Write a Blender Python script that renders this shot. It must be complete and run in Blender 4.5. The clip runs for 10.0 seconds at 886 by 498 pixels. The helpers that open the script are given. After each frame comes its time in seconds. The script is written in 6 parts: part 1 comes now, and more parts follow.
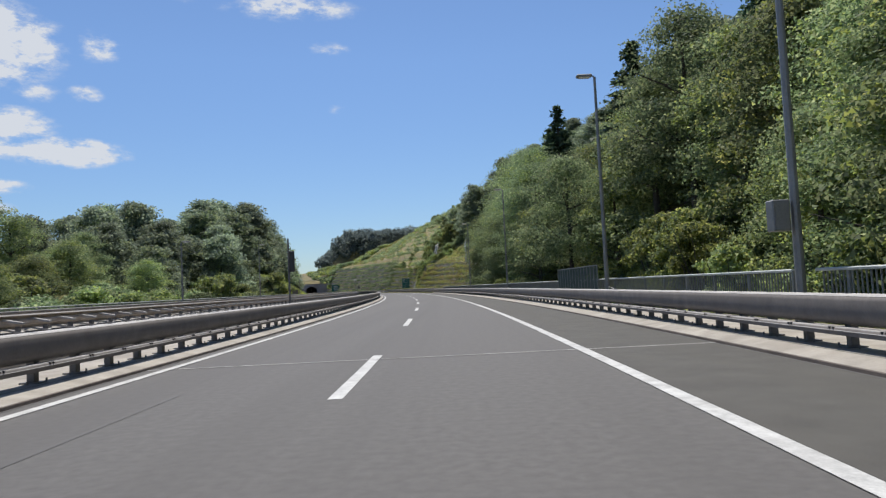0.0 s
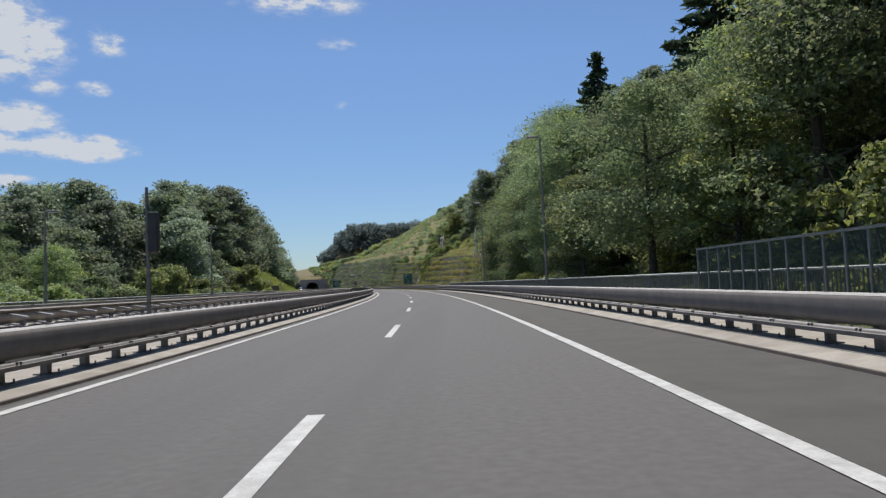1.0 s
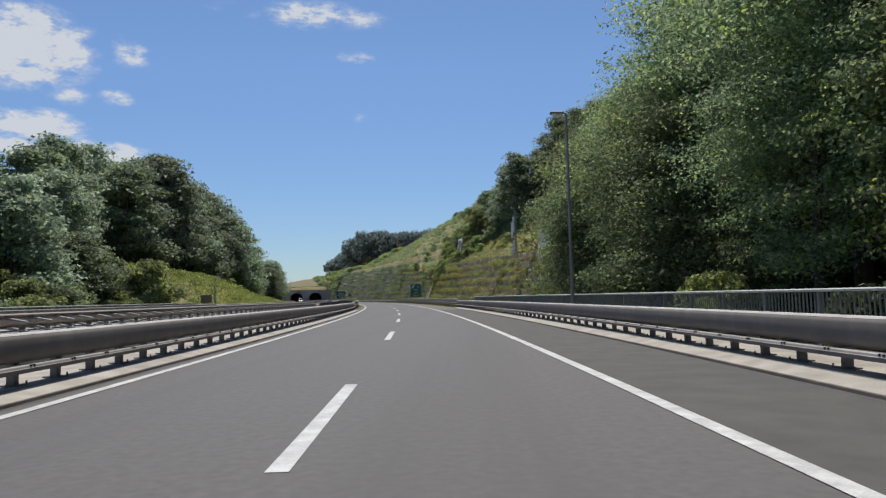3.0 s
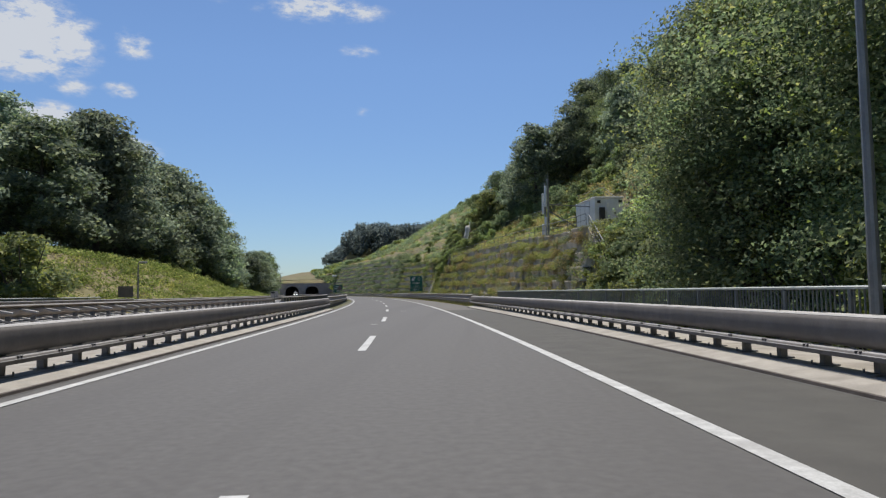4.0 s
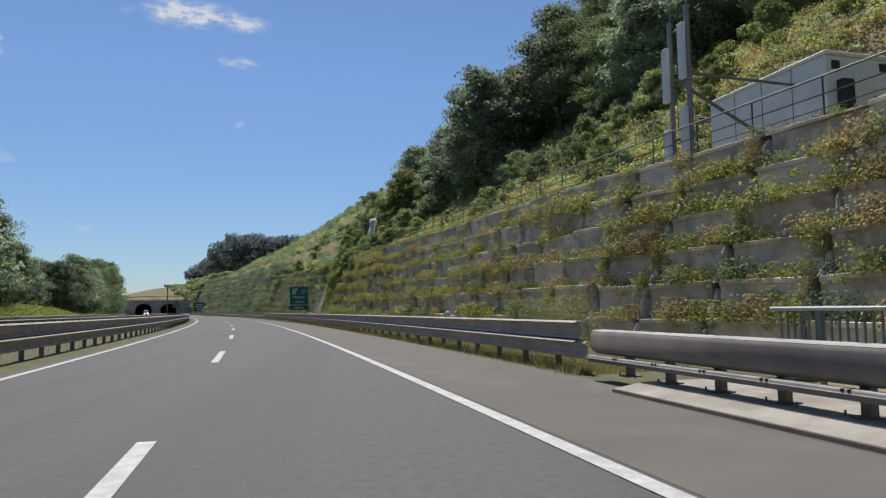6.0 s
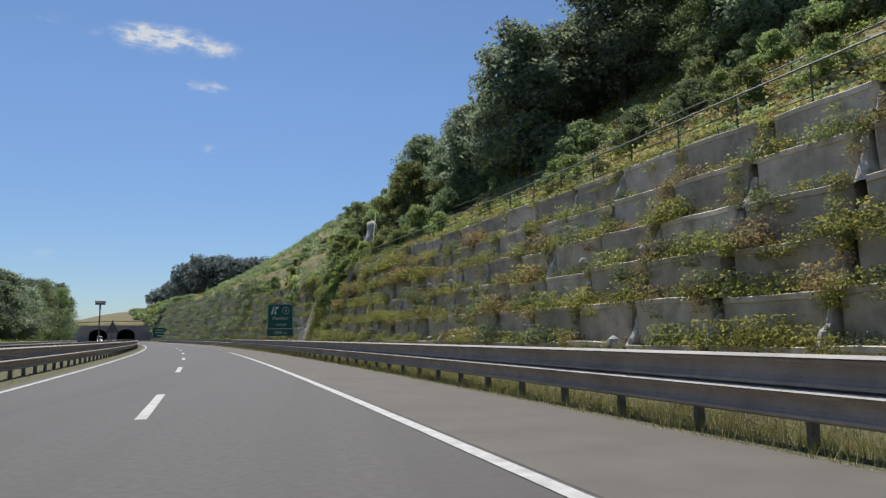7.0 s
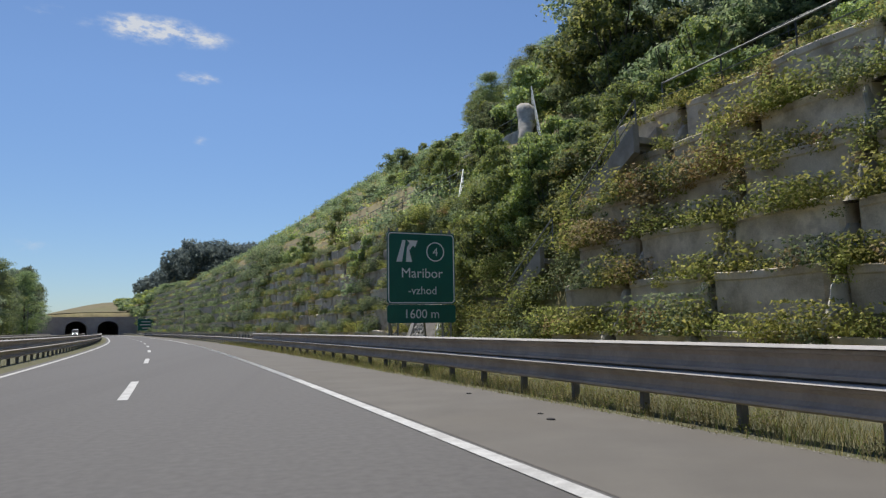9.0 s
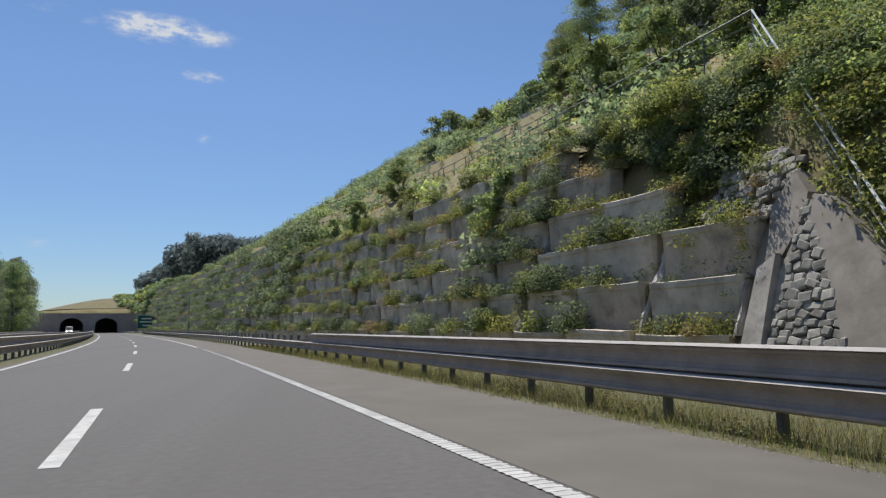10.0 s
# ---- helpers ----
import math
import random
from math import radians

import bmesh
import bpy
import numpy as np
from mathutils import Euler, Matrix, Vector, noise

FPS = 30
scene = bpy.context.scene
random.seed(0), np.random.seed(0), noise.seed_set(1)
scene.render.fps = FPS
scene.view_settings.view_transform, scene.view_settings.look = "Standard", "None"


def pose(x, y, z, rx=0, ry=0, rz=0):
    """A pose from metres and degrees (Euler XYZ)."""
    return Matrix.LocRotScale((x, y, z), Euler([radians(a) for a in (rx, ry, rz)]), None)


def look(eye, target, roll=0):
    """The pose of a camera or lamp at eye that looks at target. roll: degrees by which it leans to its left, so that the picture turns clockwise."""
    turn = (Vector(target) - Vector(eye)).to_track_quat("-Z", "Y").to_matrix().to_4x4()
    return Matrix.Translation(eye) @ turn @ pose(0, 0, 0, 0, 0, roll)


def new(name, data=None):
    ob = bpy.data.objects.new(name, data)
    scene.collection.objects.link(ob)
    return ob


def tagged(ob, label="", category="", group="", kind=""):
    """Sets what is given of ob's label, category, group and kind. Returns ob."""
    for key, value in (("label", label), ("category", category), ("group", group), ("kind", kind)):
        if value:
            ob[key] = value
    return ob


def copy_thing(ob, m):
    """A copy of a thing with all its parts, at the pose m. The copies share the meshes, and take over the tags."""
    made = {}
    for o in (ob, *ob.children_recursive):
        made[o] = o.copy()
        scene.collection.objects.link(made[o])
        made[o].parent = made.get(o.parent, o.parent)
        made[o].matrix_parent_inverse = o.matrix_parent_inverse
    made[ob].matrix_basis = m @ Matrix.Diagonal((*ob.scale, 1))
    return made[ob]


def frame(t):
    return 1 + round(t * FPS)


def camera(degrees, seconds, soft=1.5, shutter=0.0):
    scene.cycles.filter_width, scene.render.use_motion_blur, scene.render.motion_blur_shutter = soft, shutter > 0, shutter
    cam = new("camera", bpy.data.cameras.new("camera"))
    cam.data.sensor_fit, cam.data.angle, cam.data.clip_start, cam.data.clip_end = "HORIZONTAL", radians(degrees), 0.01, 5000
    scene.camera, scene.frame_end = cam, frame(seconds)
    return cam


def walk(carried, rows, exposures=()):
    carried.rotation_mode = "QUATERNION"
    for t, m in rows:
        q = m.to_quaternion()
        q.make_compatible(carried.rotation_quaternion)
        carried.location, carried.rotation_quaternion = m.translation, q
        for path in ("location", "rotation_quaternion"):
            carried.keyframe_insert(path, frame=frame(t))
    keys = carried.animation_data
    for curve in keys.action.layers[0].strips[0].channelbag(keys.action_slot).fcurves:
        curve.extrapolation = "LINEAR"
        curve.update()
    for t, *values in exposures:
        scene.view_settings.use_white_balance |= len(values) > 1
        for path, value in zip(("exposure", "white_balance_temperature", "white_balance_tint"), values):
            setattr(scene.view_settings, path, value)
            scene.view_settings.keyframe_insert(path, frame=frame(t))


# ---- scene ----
cam = camera(66.06, 10.0, soft=1.3)
PATH = [
    (0.0, 0.000, -0.000, 1.25, 93.15, 2.84, 0.86),
    (0.5, -0.126, 10.521, 1.25, 92.98, 2.54, 1.09),
    (1.0, -0.318, 21.029, 1.25, 92.87, 2.51, 1.37),
    (1.5, -0.591, 31.577, 1.25, 92.93, 2.78, 1.82),
    (2.0, -1.037, 42.147, 1.25, 92.89, 2.21, 2.39),
    (2.5, -1.582, 52.747, 1.25, 94.10, 1.67, 2.59),
    (3.8, -3.438, 80.407, 1.25, 93.71, 0.94, 2.53),
    (4.0, -3.757, 84.684, 1.25, 93.59, 0.87, 2.65),
    (4.5, -4.646, 95.413, 1.25, 93.32, 0.54, 2.53),
    (5.0, -5.685, 106.177, 1.25, 93.23, 0.51, 2.13),
    (5.2, -6.171, 110.499, 1.25, 93.32, 0.47, 0.87),
    (6.3, -9.062, 134.373, 1.25, 96.44, 0.52, -9.06),
    (6.5, -9.626, 138.730, 1.25, 97.18, 0.49, -9.20),
    (7.0, -11.170, 149.663, 1.25, 97.25, 0.60, -10.06),
    (7.5, -12.809, 160.626, 1.25, 97.11, 0.65, -10.14),
    (8.0, -14.626, 171.618, 1.25, 96.91, 0.70, -10.31),
    (8.5, -16.526, 182.654, 1.25, 96.52, 1.00, -10.39),
    (9.0, -18.490, 193.750, 1.25, 96.55, 0.86, -10.59),
    (9.5, -20.536, 204.849, 1.25, 96.39, 0.76, -10.47),
    (10.0, -22.678, 215.887, 1.25, 96.48, 0.59, -10.38),
]
walk(cam, [(t, pose(x, y, z, rx, ry, rz)) for t, x, y, z, rx, ry, rz in PATH],
     exposures=[(0.0, 0.20), (0.4, 0.12), (0.8, 0.06), (10.0, 0.10)])


# ---- light: clear midday sky, sun high and ahead ----
SUN_EL, SUN_AZ = radians(62), radians(7)          # azimuth counted to the left of +y
to_sun = Vector((-math.sin(SUN_AZ) * math.cos(SUN_EL), math.cos(SUN_AZ) * math.cos(SUN_EL), math.sin(SUN_EL)))
sun = new("sun", bpy.data.lights.new("sun", "SUN"))
sun.data.energy, sun.data.angle, sun.data.color = 5.0, radians(0.53), (1.0, 0.95, 0.87)
sun.matrix_world = look(to_sun * 100, (0, 0, 0))

world = bpy.data.worlds.new("sky")
scene.world = world
world.use_nodes = True
wn, wl = world.node_tree.nodes, world.node_tree.links
wn.clear()
sky = wn.new("ShaderNodeTexSky")
sky.sky_type, sky.sun_disc = "NISHITA", False
sky.sun_elevation, sky.sun_rotation = SUN_EL, -SUN_AZ
sky.air_density, sky.dust_density, sky.ozone_density, sky.altitude = 1.0, 0.25, 2.5, 300
coord = wn.new("ShaderNodeTexCoord")


def wmath(op, a, b=None, clamp=False):
    n = wn.new("ShaderNodeMath")
    n.operation, n.use_clamp = op, clamp
    for i, v in enumerate((a, b)):
        if v is None:
            continue
        if isinstance(v, (int, float)):
            n.inputs[i].default_value = v
        else:
            wl.new(v, n.inputs[i])
    return n.outputs[0]


def direction(azimuth, elevation):
    """Unit vector; azimuth in degrees to the right of +y."""
    a, e = radians(azimuth), radians(elevation)
    return Vector((math.sin(a) * math.cos(e), math.cos(a) * math.cos(e), math.sin(e)))


warp = wn.new("ShaderNodeTexNoise")
warp.inputs["Scale"].default_value, warp.inputs["Detail"].default_value, warp.inputs["Roughness"].default_value = 30.0, 10.0, 0.64
stretch = wn.new("ShaderNodeMapping")
stretch.inputs["Scale"].default_value = (1, 1, 2.2)
wl.new(coord.outputs["Generated"], stretch.inputs["Vector"])
wl.new(stretch.outputs[0], warp.inputs["Vector"])
# clouds: azimuth, elevation, half width, half height (degrees), thickness
CLOUDS = [
    (-34.5, 18.4, 5.6, 3.3, 1.0), (-27.2, 18.9, 1.9, 1.5, 0.62), (-31.4, 15.3, 1.9, 0.9, 0.55), (-28.2, 15.5, 1.5, 0.8, 0.62),
    (-33.6, 13.0, 4.0, 1.5, 0.9), (-29.6, 11.2, 4.8, 1.25, 1.05), (-34.5, 11.4, 3.2, 1.0, 0.9), (-34, 8.6, 2.6, 0.7, 0.8), (-36, 7.0, 3.75, 0.8, 0.7), (-12.6, 22.8, 6.2, 1.3, 0.66),
    (-9.5, 19.7, 2.12, 0.75, 0.5), (-9.0, 15.0, 1.12, 0.62, 0.36), (-6, 15.8, 1.62, 1.12, 0.18), (-20.5, 23.0, 2.0, 0.88, 0.3),
    (-21, 6.2, 3.25, 1.0, 0.3), (-48, 14, 8.75, 5.0, 0.9), (-62, 20, 11.25, 5.0, 0.9), (40, 24, 11.25, 3.75, 0.8),
    (75, 30, 15.0, 6.25, 0.9), (120, 22, 15.0, 6.25, 0.9), (170, 28, 17.5, 7.5, 0.9), (-110, 26, 15.0, 6.25, 0.9),
    (-150, 18, 12.5, 5.0, 0.9),
]
mask = None
for az, el, hw, hh, thick in CLOUDS:
    c = direction(az, el)
    right = c.cross(Vector((0, 0, 1))).normalized()
    up = right.cross(c)
    terms = []
    for axis, half in ((right, hw), (up, hh)):
        dot = wn.new("ShaderNodeVectorMath")
        dot.operation = "DOT_PRODUCT"
        wl.new(coord.outputs["Generated"], dot.inputs[0])
        dot.inputs[1].default_value = axis
        q = wmath("DIVIDE", dot.outputs["Value"], math.sin(radians(half)))
        terms.append(wmath("MULTIPLY", q, q))
    facing = wn.new("ShaderNodeVectorMath")
    facing.operation = "DOT_PRODUCT"
    wl.new(coord.outputs["Generated"], facing.inputs[0])
    facing.inputs[1].default_value = c
    front = wmath("GREATER_THAN", facing.outputs["Value"], 0.5)
    r2 = wmath("ADD", terms[0], terms[1])
    body = wmath("MULTIPLY", wmath("MULTIPLY", wmath("SUBTRACT", 1.0, wmath("MULTIPLY", r2, 0.8), True), thick), front)
    mask = body if mask is None else wmath("MAXIMUM", mask, body)
grain = wmath("MULTIPLY", wmath("SUBTRACT", warp.outputs["Fac"], 0.5), 2.4)
cover = wmath("MULTIPLY", wmath("SUBTRACT", wmath("ADD", mask, wmath("MULTIPLY", grain, wmath("MULTIPLY", mask, 1.6, True))), 0.20), 1.9, True)
cover = wmath("MULTIPLY", wmath("MULTIPLY", cover, cover), 0.95, True)
mix = wn.new("ShaderNodeMixRGB")
wl.new(cover, mix.inputs[0])
tint = wn.new("ShaderNodeMixRGB")
tint.blend_type = "MULTIPLY"
tint.inputs[0].default_value = 1.0
split = wn.new("ShaderNodeSeparateXYZ")
wl.new(coord.outputs["Generated"], split.inputs[0])
fade = wn.new("ShaderNodeValToRGB")
fade.color_ramp.elements[0].color, fade.color_ramp.elements[1].color = (0.57, 0.67, 0.81, 1), (0.785, 0.89, 1.025, 1)
fade.color_ramp.elements[1].position = 0.32
wl.new(split.outputs["Z"], fade.inputs[0])
wl.new(fade.outputs[0], tint.inputs[2])
wl.new(sky.outputs[0], tint.inputs[1])
wl.new(tint.outputs[0], mix.inputs[1])
mix.inputs[2].default_value = (5.9, 6.2, 6.7, 1)
back = wn.new("ShaderNodeBackground")
back.inputs["Strength"].default_value = 0.1
out = wn.new("ShaderNodeOutputWorld")
wl.new(mix.outputs[0], back.inputs[0])
wl.new(back.outputs[0], out.inputs[0])

# ---- materials ----


def material(name, dark, light, scale=4.0, rough=0.8, bump=0.15, fine=60.0, metal=0.0, spread=0.0, stain=None, stain_scale=0.35, island=0.0, along=None):
    """Two-scale noise colour with relief. spread: lightness change from object to object. stain: a third colour in large patches."""
    m = bpy.data.materials.new(name)
    m.use_nodes = True
    nt = m.node_tree
    n, l = nt.nodes, nt.links
    b = n["Principled BSDF"]
    b.inputs["Roughness"].default_value, b.inputs["Metallic"].default_value = rough, metal
    geo = n.new("ShaderNodeNewGeometry")
    big, small = n.new("ShaderNodeTexNoise"), n.new("ShaderNodeTexNoise")
    for t, s, d in ((big, scale, 5), (small, fine, 3)):
        t.inputs["Scale"].default_value, t.inputs["Detail"].default_value = s, d
        l.new(geo.outputs["Position"], t.inputs["Vector"])
    add = n.new("ShaderNodeMath")
    add.operation = "ADD"
    half = n.new("ShaderNodeMath")
    half.operation, half.inputs[1].default_value = "MULTIPLY", 0.5
    l.new(small.outputs["Fac"], half.inputs[0])
    l.new(big.outputs["Fac"], add.inputs[0])
    l.new(half.outputs[0], add.inputs[1])
    ramp = n.new("ShaderNodeValToRGB")
    ramp.color_ramp.elements[0].position, ramp.color_ramp.elements[1].position = 0.52, 0.98
    ramp.color_ramp.elements[0].color, ramp.color_ramp.elements[1].color = (*dark, 1), (*light, 1)
    l.new(add.outputs[0], ramp.inputs[0])
    colour = ramp.outputs[0]
    if stain:
        s = n.new("ShaderNodeTexNoise")
        s.inputs["Scale"].default_value, s.inputs["Detail"].default_value, s.inputs["Roughness"].default_value = stain_scale, 6, 0.65
        if along:
            mp = n.new("ShaderNodeMapping")
            mp.inputs["Scale"].default_value = along
            mp.inputs["Rotation"].default_value = (0, 0, radians(-6))
            l.new(geo.outputs["Position"], mp.inputs["Vector"])
            l.new(mp.outputs[0], s.inputs["Vector"])
        else:
            l.new(geo.outputs["Position"], s.inputs["Vector"])
        r = n.new("ShaderNodeMapRange")
        r.inputs[1].default_value, r.inputs[2].default_value, r.inputs[4].default_value = 0.48, 0.7, 0.8
        l.new(s.outputs["Fac"], r.inputs[0])
        mx = n.new("ShaderNodeMixRGB")
        l.new(r.outputs[0], mx.inputs[0])
        l.new(colour, mx.inputs[1])
        mx.inputs[2].default_value = (*stain, 1)
        colour = mx.outputs[0]
    if spread or island:
        hsv = n.new("ShaderNodeHueSaturation")
        rnd = n.new("ShaderNodeObjectInfo").outputs["Random"] if spread else geo.outputs["Random Per Island"]
        k = spread or island
        rng = n.new("ShaderNodeMapRange")
        rng.inputs[3].default_value, rng.inputs[4].default_value = 1 - k, 1 + k
        l.new(rnd, rng.inputs[0])
        l.new(rng.outputs[0], hsv.inputs["Value"])
        l.new(colour, hsv.inputs["Color"])
        colour = hsv.outputs[0]
    l.new(colour, b.inputs["Base Color"])
    bp = n.new("ShaderNodeBump")
    bp.inputs["Strength"].default_value, bp.inputs["Distance"].default_value = bump, 0.02
    l.new(add.outputs[0], bp.inputs["Height"])
    l.new(bp.outputs[0], b.inputs["Normal"])
    return m


def leaf_material(name, deep, mid, bright, glow=0.5, tree=0.25):
    """Leaves that differ one from another and from plant to plant, and let some light through."""
    m = bpy.data.materials.new(name)
    m.use_nodes = True
    n, l = m.node_tree.nodes, m.node_tree.links
    b = n["Principled BSDF"]
    b.inputs["Roughness"].default_value = 0.7
    b.inputs["Specular IOR Level"].default_value = 0.2
    geo, info = n.new("ShaderNodeNewGeometry"), n.new("ShaderNodeObjectInfo")
    ramp = n.new("ShaderNodeValToRGB")
    e = ramp.color_ramp.elements
    e[0].color, e[1].color = (*deep, 1), (*bright, 1)
    e.new(0.55).color = (*mid, 1)
    l.new(geo.outputs["Random Per Island"], ramp.inputs[0])
    hsv = n.new("ShaderNodeHueSaturation")
    for k, lo, hi in (("Value", 1 - tree, 1 + tree), ("Hue", 0.475, 0.505)):
        r = n.new("ShaderNodeMapRange")
        r.inputs[3].default_value, r.inputs[4].default_value = lo, hi
        l.new(info.outputs["Random"], r.inputs[0])
        l.new(r.outputs[0], hsv.inputs[k])
    patch = n.new("ShaderNodeTexNoise")
    patch.inputs["Scale"].default_value, patch.inputs["Detail"].default_value = 0.35, 3
    l.new(geo.outputs["Position"], patch.inputs["Vector"])
    pr = n.new("ShaderNodeMapRange")
    pr.inputs[1].default_value, pr.inputs[2].default_value, pr.inputs[3].default_value, pr.inputs[4].default_value = 0.3, 0.7, 0.75, 1.25
    l.new(patch.outputs["Fac"], pr.inputs[0])
    mul = n.new("ShaderNodeMixRGB")
    mul.blend_type, mul.inputs[0].default_value = "MULTIPLY", 1.0
    l.new(ramp.outputs[0], mul.inputs[1])
    l.new(pr.outputs[0], mul.inputs[2])
    l.new(mul.outputs[0], hsv.inputs["Color"])
    l.new(hsv.outputs[0], b.inputs["Base Color"])
    tr = n.new("ShaderNodeBsdfTranslucent")
    l.new(hsv.outputs[0], tr.inputs["Color"])
    ms = n.new("ShaderNodeMixShader")
    ms.inputs[0].default_value = glow
    l.new(b.outputs[0], ms.inputs[1])
    l.new(tr.outputs[0], ms.inputs[2])
    l.new(ms.outputs[0], n["Material Output"].inputs["Surface"])
    return m


M_ASPHALT = material("asphalt", (0.066, 0.062, 0.060), (0.094, 0.089, 0.086), 9.0, 0.82, 0.05, 150, stain=(0.063, 0.059, 0.057), stain_scale=0.55, along=(1.0, 0.015, 1.0))
M_DULL = material("dusty_asphalt", (0.052, 0.049, 0.044), (0.078, 0.074, 0.066), 1.5, 0.9, 0.3, 110, stain=(0.062, 0.057, 0.048), stain_scale=0.35, along=(1.0, 0.08, 1.0))
M_SHOULDER = material("shoulder_asphalt", (0.096, 0.088, 0.077), (0.131, 0.121, 0.105), 0.9, 0.9, 0.25, 80, stain=(0.107, 0.096, 0.080), stain_scale=0.2)
M_PAINT = material("road_paint", (0.344, 0.344, 0.336), (0.540, 0.540, 0.524), 5, 0.7, 0.2, 40, stain=(0.278, 0.270, 0.262), stain_scale=1.6)
M_CONCRETE = material("bridge_concrete", (0.243, 0.221, 0.189), (0.378, 0.347, 0.302), 2.2, 0.9, 0.3, 45, stain=(0.189, 0.167, 0.140), stain_scale=0.6)
# grime, and the shade on the kerb face put into the colour
M_KERB = material("shaded_grimy_kerb", (0.075, 0.06, 0.05), (0.13, 0.105, 0.09), 2.2, 0.9, 0.4, 40, stain=(0.055, 0.043, 0.036), stain_scale=0.8)
M_WALL = material("wall_concrete", (0.44, 0.376, 0.297), (0.72, 0.634, 0.52), 1.3, 0.92, 0.5, 30, spread=0.24, stain=(0.25, 0.20, 0.145), stain_scale=1.4)
M_NIB = material("nib_concrete", (0.38, 0.35, 0.305), (0.62, 0.585, 0.53), 2.0, 0.92, 0.35, 30, spread=0.18, stain=(0.198, 0.182, 0.154), stain_scale=1.3)
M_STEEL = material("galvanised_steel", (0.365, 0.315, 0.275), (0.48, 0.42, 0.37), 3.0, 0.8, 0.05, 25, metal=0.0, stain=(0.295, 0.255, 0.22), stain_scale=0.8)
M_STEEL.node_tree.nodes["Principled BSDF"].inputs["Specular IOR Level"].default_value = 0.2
# dark steel for beam faces, pale for tops: sunlight put into the colour
M_BEAM = material("dark_beam_steel", (0.135, 0.120, 0.110), (0.190, 0.171, 0.157), 3.0, 0.8, 0.05, 25, stain=(0.135, 0.118, 0.105), stain_scale=0.8)
M_CAP = material("pale_lit_top_and_trim", (0.334, 0.319, 0.304), (0.440, 0.422, 0.405), 3.0, 0.75, 0.05, 25, metal=0.0, stain=(0.273, 0.257, 0.242), stain_scale=1.2)
M_POST = material("post_steel", (0.13, 0.13, 0.13), (0.21, 0.205, 0.20), 3.0, 0.6, 0.08, 25, metal=0.5)
M_RAIL = material("railing_steel", (0.13, 0.145, 0.14), (0.20, 0.215, 0.21), 3.0, 0.65, 0.05, 25, metal=0.2)
M_HANDRAIL = material("pale_handrail", (0.33, 0.36, 0.34), (0.45, 0.48, 0.46), 3.0, 0.6, 0.05, 25)
M_POLE = material("lamp_pole_steel", (0.19, 0.19, 0.185), (0.27, 0.27, 0.262), 2.0, 0.5, 0.05, 25, metal=0.5)
M_GREENSCREEN = material("green_mesh_paint", (0.035, 0.06, 0.05), (0.06, 0.09, 0.08), 3.0, 0.6, 0.05, 25)
M_GROUND = material("hillside_soil_and_grass", (0.14, 0.125, 0.050), (0.28, 0.235, 0.105), 0.6, 0.95, 0.6, 9, stain=(0.20, 0.155, 0.085), stain_scale=0.09)
M_SOIL = material("planter_soil", (0.07, 0.055, 0.035), (0.13, 0.105, 0.065), 3, 0.95, 0.6, 20)
M_DRYGRASS = material("dry_meadow", (0.115, 0.096, 0.045), (0.175, 0.142, 0.068), 0.3, 0.95, 0.3, 5, stain=(0.117, 0.122, 0.036), stain_scale=0.05)
M_VERGE = material("dry_verge", (0.066, 0.068, 0.030), (0.118, 0.112, 0.054), 2.5, 0.95, 0.7, 24, stain=(0.085, 0.078, 0.042), stain_scale=0.8)
M_BARK = material("bark", (0.05, 0.042, 0.034), (0.11, 0.095, 0.078), 6, 0.95, 0.6, 30)
M_SIGN = material("sign_green", (0.004, 0.100, 0.072), (0.006, 0.125, 0.090), 1.5, 0.4, 0.02, 20)
M_SIGNWHITE = material("sign_white", (0.66, 0.68, 0.68), (0.76, 0.78, 0.78), 4, 0.45, 0.02, 20)
M_SIGNBACK = material("sign_back_aluminium", (0.13, 0.115, 0.115), (0.19, 0.17, 0.165), 3, 0.6, 0.03, 20, metal=0.3)
M_WHITE = material("white_cladding", (0.62, 0.63, 0.63), (0.74, 0.75, 0.75), 1.2, 0.55, 0.03, 20)
M_DARK = material("dark_plastic", (0.02, 0.02, 0.022), (0.035, 0.035, 0.038), 3, 0.5, 0.03, 30)
M_STONE = material("quarry_stone", (0.20, 0.19, 0.165), (0.38, 0.36, 0.32), 3, 0.92, 0.5, 25, spread=0.3)
# stained concrete, darkened so that the flank's shade is in its colour
M_FLANK = material("shaded_flank_concrete", (0.23, 0.205, 0.175), (0.36, 0.325, 0.285), 1.1, 0.92, 0.2, 60, stain=(0.16, 0.14, 0.11), stain_scale=0.9)
M_TUNNEL = material("tunnel_lining", (0.20, 0.18, 0.18), (0.28, 0.26, 0.26), 0.5, 0.9, 0.2, 8)
M_PORTAL = material("portal_concrete", (0.33, 0.295, 0.29), (0.42, 0.38, 0.37), 0.5, 0.92, 0.2, 8, stain=(0.27, 0.235, 0.23), stain_scale=0.12)
L_TREE = leaf_material("tree_leaves", (0.142, 0.203, 0.098), (0.228, 0.306, 0.148), (0.390, 0.437, 0.228), 0.5, 0.38)
L_DARK = leaf_material("dark_leaves", (0.105, 0.151, 0.090), (0.177, 0.237, 0.130), (0.299, 0.356, 0.195), 0.5, 0.38)
# greyer and lighter green: haze over the farther trees put into the colour
L_WOOD = leaf_material("hazy_wood_leaves", (0.155, 0.206, 0.152), (0.258, 0.320, 0.230), (0.385, 0.450, 0.290), 0.58, 0.3)
L_BRIGHT = leaf_material("bright_leaves", (0.173, 0.233, 0.061), (0.281, 0.358, 0.095), (0.455, 0.477, 0.175), 0.6)
